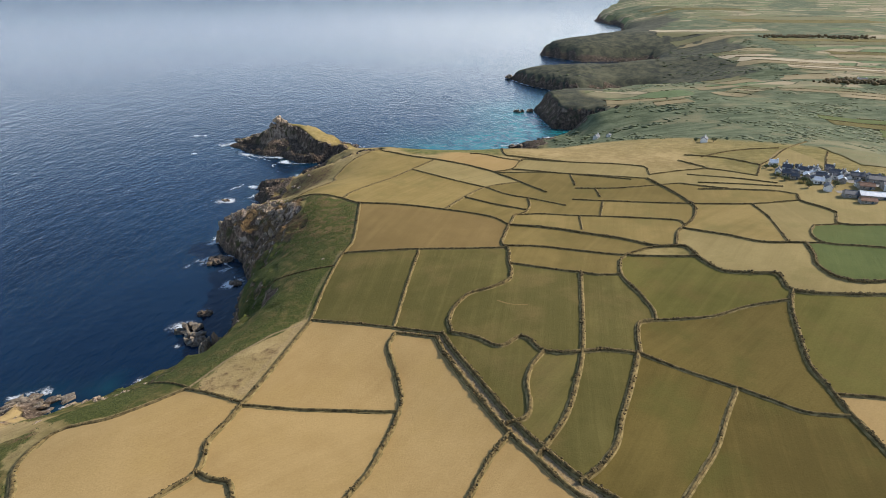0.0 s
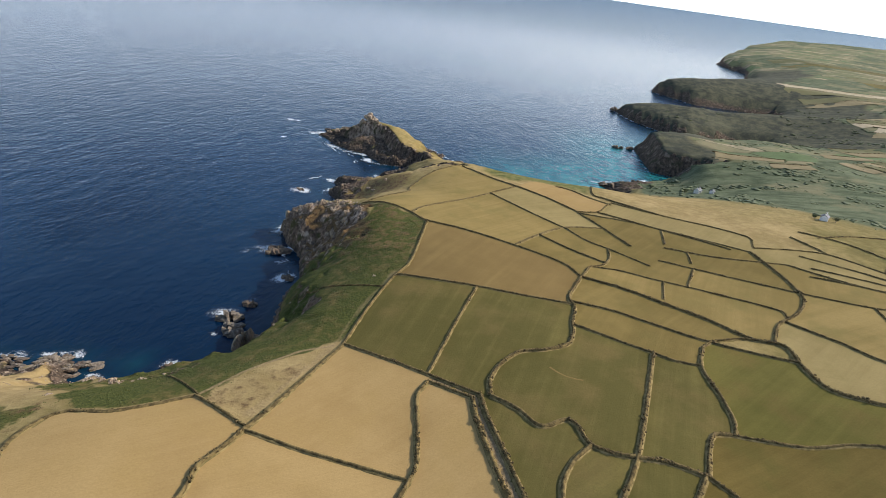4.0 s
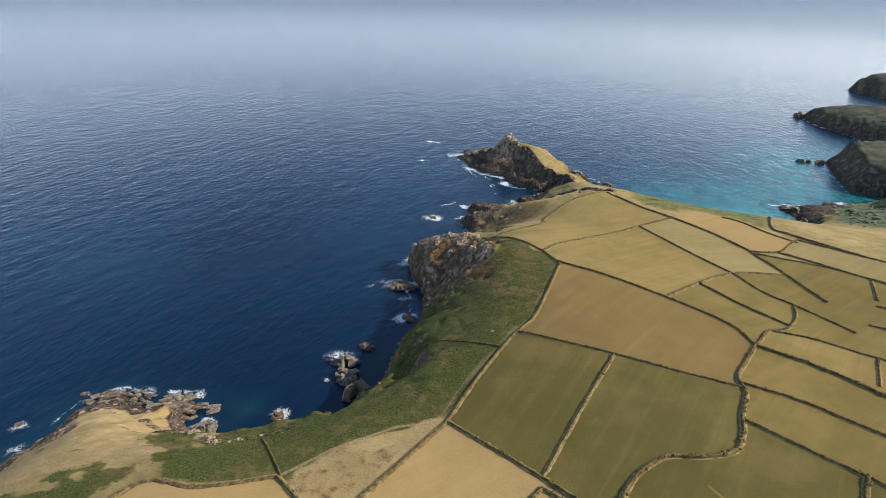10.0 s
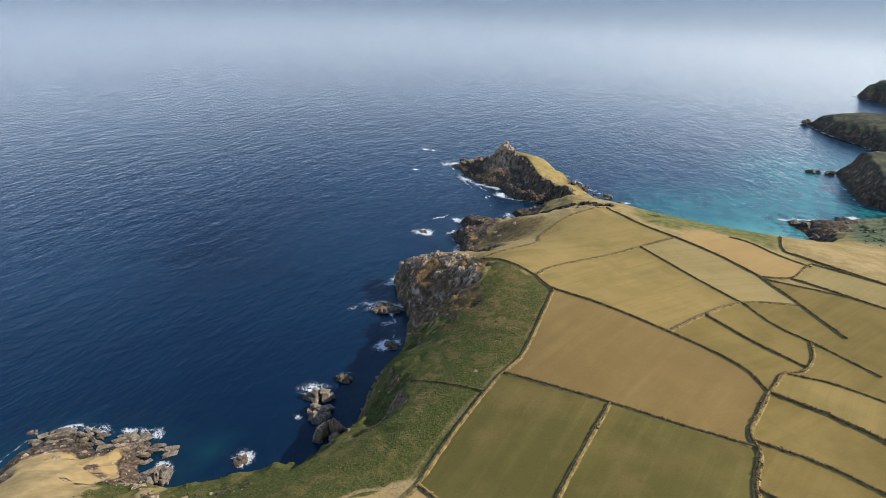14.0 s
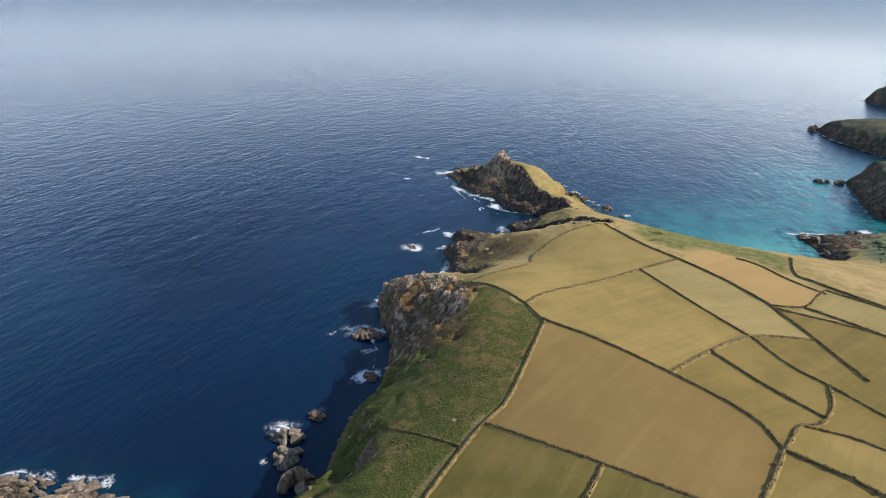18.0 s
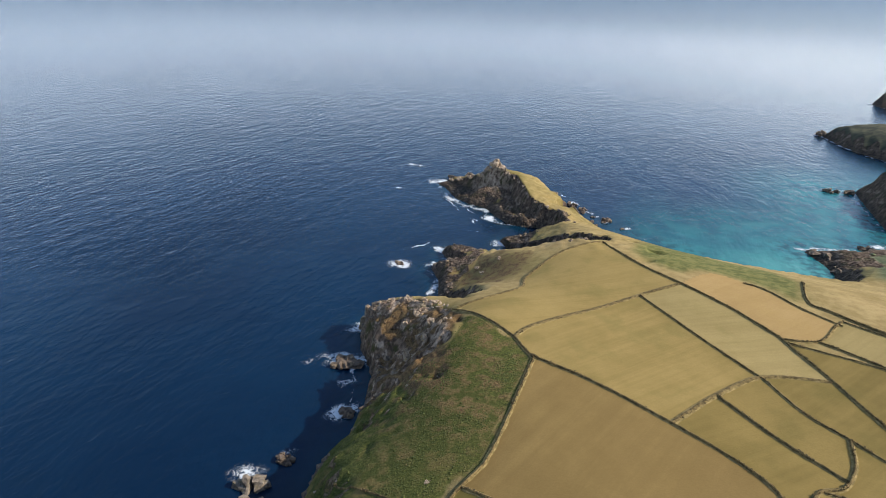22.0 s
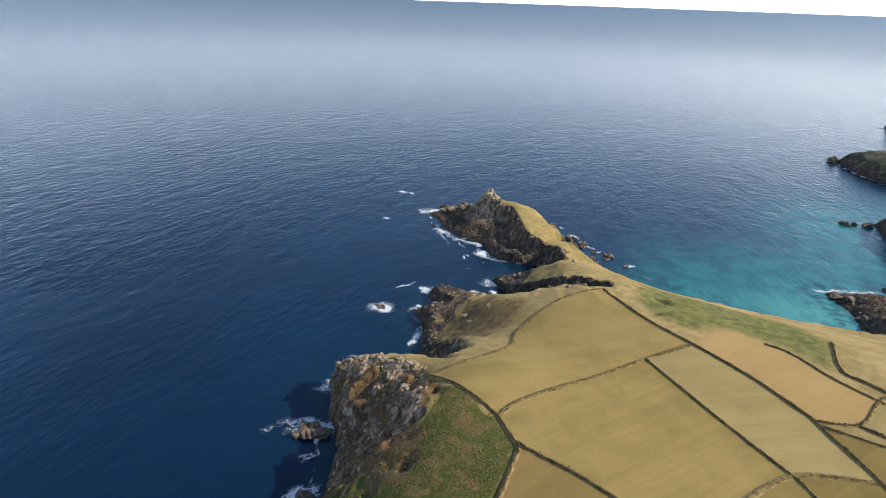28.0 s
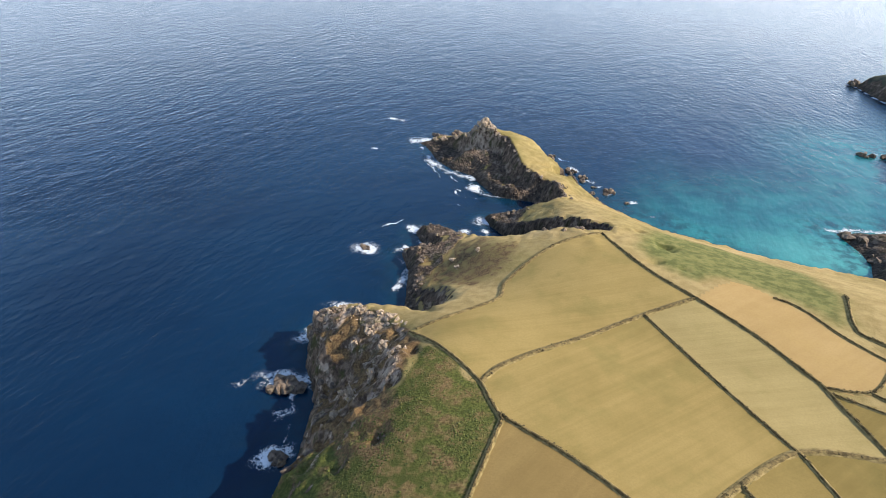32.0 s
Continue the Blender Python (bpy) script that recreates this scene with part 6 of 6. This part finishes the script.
def building(name, x, y, turn, w, d, h, rise, wall_mat, roof_mat, label, category, chimneys=1, windows=3, seed=0):
    z = float(height(np.array([x]), np.array([y]))[0]) + 0.1
    thing = new(name)
    w, d, h, rise = w * 0.56, d * 0.6, h * 0.6, rise * 0.6
    thing.matrix_basis = pose(x, y, z, 0, 0, turn)
    tagged(thing, label, category, "hamlet buildings")
    part("wall", gabled(w, d, h, rise), wall_mat, thing)
    roof = part("roof", roof_slab(w, d, h, rise), roof_mat, thing)
    part("ridge", box(w + 0.4, 0.35, 0.16, 0, 0, h + rise + 0.2, 0.05), roof_mat, roof)
    for k in range(chimneys):
        cx = (w / 2 - 0.5) * (1 if k == 0 else -1)
        stack = part("chimney", box(0.8, 0.7, 1.6, cx, 0, h + rise - 0.5, 0.06), wall_mat, thing)
        part("chimney_pot", box(0.3, 0.3, 0.5, cx, 0, h + rise + 1.1, 0.05), RUSTY, stack)
    for side in (-1, 1):
        for k in range(windows):
            wx = (k - (windows - 1) / 2) * (w / max(windows, 1)) * 0.86
            for lev in ((0.5, 2.2) if h > 3.3 else (0.7,)):
                win = part("window", box(0.9, 0.1, 1.0, wx, side * (d / 2 + 0.03), lev, 0.02), RENDER, thing)
                part("pane", box(0.76, 0.1, 0.86, wx, side * (d / 2 + 0.06), lev + 0.07), PANE, win)
    part("door", box(0.95, 0.12, 1.95, w * 0.2, -d / 2 - 0.05, 0.05, 0.02), PAINT, thing)
    return thing


HOUSES = [(224, 367, -20, 9, 6.0, 4.4, 2.4, "w"), (226, 354, -35, 10, 6.2, 4.6, 2.6, "w"), (217, 348, 60, 8, 5.6, 4.2, 2.4, "w"), (232, 347, -28, 11, 6.4, 4.8, 2.6, "w"),
          (239, 344, 62, 11, 7.0, 5.0, 3.0, "w"), (229, 325, -25, 9, 6.0, 4.4, 2.4, "w"), (226, 311, 65, 9, 6.5, 4.6, 2.8, "w"), (236, 334, -25, 12, 6.5, 4.6, 2.6, "g"),
          (247, 338, -22, 14, 7.0, 4.4, 2.8, "g"), (221, 336, -25, 8, 5.4, 4.0, 2.2, "g"), (243, 325, 65, 10, 6.5, 4.4, 2.6, "g"), (256, 331, -20, 13, 7.0, 4.2, 2.6, "g"), (251, 350, -25, 9, 6, 4.2, 2.4, "w")]
for k, (x, y, turn, w, d, h, rise, kind) in enumerate(HOUSES):
    white = kind == "w"
    building("cottage", x, y, turn, w, d, h, rise, RENDER if white else GRANITE, SHEET if k % 5 == 0 else SLATE,
             "white rendered cottage among the hamlet lanes" if white else "granite cottage among the hamlet lanes", "house", 2 if w > 9.5 else 1, 3, k)
plots = np.random.default_rng(77)
for k in range(64):
    along, aside = plots.uniform(0, 1), plots.uniform(-1, 1)
    x, y = 222 + 46 * along + 7 * aside, 356 - 44 * along + 10 * aside
    if min(math.hypot(x - p[0], y - p[1]) for p in HOUSES) < 4.6:
        continue
    HOUSES.append((x, y))
    white = plots.uniform(0, 1) < 0.6
    building("cottage" if white else "outhouse", x, y, plots.choice([-25, 65]) + plots.uniform(-8, 8), plots.uniform(5, 9), plots.uniform(4.5, 6.5), plots.uniform(2.8, 4.4), 2.0,
             RENDER if white else GRANITE, SHEET if plots.uniform(0, 1) < 0.22 else SLATE,
             "small white rendered cottage in the hamlet" if white else "small granite outhouse in the hamlet", "house" if white else "outhouse", 1 if white else 0, 2, 200 + k)
BARNS = [(241, 293, -15, 30, 10, 3.6, 2.2, SHEET, "long low farm shed with a pale sheet roof"), (231, 297, -18, 16, 9, 3.8, 2.4, SLATE, "dark roofed stone barn"),
         (262, 322, -18, 18, 10, 4.2, 2.6, SLATE, "dark roofed farm barn"), (262, 308, -16, 22, 11, 4.2, 2.4, SLATE, "broad dark roofed farm shed"), (248, 311, -18, 14, 8, 3.8, 2.2, RUSTY, "barn with a rusty sheet roof"),
         (277, 296, -14, 26, 12, 4.5, 2.5, SHEET, "wide farm shed with a pale sheet roof"), (232, 286, -15, 14, 7, 3.0, 1.6, RUSTY, "low shed with a rusty roof")]
for k, (x, y, turn, w, d, h, rise, roof, label) in enumerate(BARNS):
    building("barn", x, y, turn, w, d, h, rise, GRANITE, roof, label, "barn", 0, 2, 40 + k)
building("cottage", 153, 553, 55, 12, 8, 4.5, 2.6, RENDER, SLATE, "white cottage alone on the cliff slope", "house", 2, 3, 61)
building("cottage", 164, 549, 60, 7, 6, 3.4, 2.0, RENDER, SLATE, "small white outbuilding beside a cottage", "house", 0, 2, 62)
building("cottage", 212, 448, 60, 11, 8, 4.8, 2.8, RENDER, SLATE, "white farmhouse at the field edge", "house", 2, 3, 63)
building("cottage", 560, 775, -10, 20, 9, 5, 3, RENDER, SLATE, "far white farmhouse among dark trees", "house", 2, 3, 64)


def garden_tree(x, y, size, seed):
    r = np.random.default_rng(seed)
    z = float(height(np.array([x]), np.array([y]))[0])
    thing = new("tree")
    thing.location = (x, y, z)
    tagged(thing, "low wind-shaped dark green tree by the hamlet", "tree", "hamlet trees")
    bm = bmesh.new()
    bmesh.ops.create_cone(bm, cap_ends=True, segments=7, radius1=0.28, radius2=0.12, depth=size * 1.3, matrix=Matrix.Translation((0, 0, size * 0.6)))
    for k in range(4):
        a = k * 1.6 + seed
        bmesh.ops.create_cone(bm, cap_ends=True, segments=5, radius1=0.12, radius2=0.04, depth=size * 0.8,
                              matrix=Matrix.Translation((math.cos(a) * size * 0.25, math.sin(a) * size * 0.25, size * 1.0)) @ Euler((math.sin(a) * -0.8, math.cos(a) * 0.8, 0)).to_matrix().to_4x4())
    part("trunk", bm, GRANITE, thing)
    n = 170
    p = r.normal(0, 1, (n, 3)) * np.array([size * 0.42, size * 0.42, size * 0.28]) + np.array([0, 0, size * 1.15])
    v, f = clumps(p, r.uniform(0.16, 0.36, n), seed, 0.85)
    mesh_object("crown", v, f, HAZED_SAGE, thing)


for k, (x, y) in enumerate([(217, 362), (220, 358), (231, 358), (236, 352), (244, 350), (213, 341), (214, 334), (222, 328), (235, 318), (252, 344), (258, 340), (219, 318), (270, 330),
                            (207, 452), (219, 446), (143, 556)]):
    garden_tree(x, y, 1.5 + 0.9 * ((k * 37) % 10) / 10, 900 + k)
for k, (x, y, w, d, turn) in enumerate([(231, 336, 16, 5, -0.4), (246, 303, 34, 5, -0.25), (236, 352, 12, 4, -0.5), (256, 318, 40, 8, -0.9)]):
    drape("yard", x, y, w, d, turn, YARD, "grey gravel farm yard", 0.25, "structure", "yard")

# a worn arc in the pasture
arc = spline([(23, 201), (26, 198.5), (30, 196.5), (35, 196)], 0.8)
v, f = strip(arc, [(-0.5, 0.1), (-0.2, 0.15), (0.2, 0.15), (0.5, 0.1)], 77, 0.05)
tagged(mesh_object("worn_track", v, f, TAWNY), "pale worn arc in the grass of a pasture", "track", kind="structure")
for k, (x, y, w, d, turn) in enumerate([(224, 345, 16, 24, -0.5), (240, 338, 26, 14, -0.7), (254, 322, 24, 16, -0.8), (228, 330, 14, 16, -0.4)]):
    drape("garden", x, y, w, d, turn, OLIVE, "dark green garden plot between the cottages", 0.2, "structure", "garden")
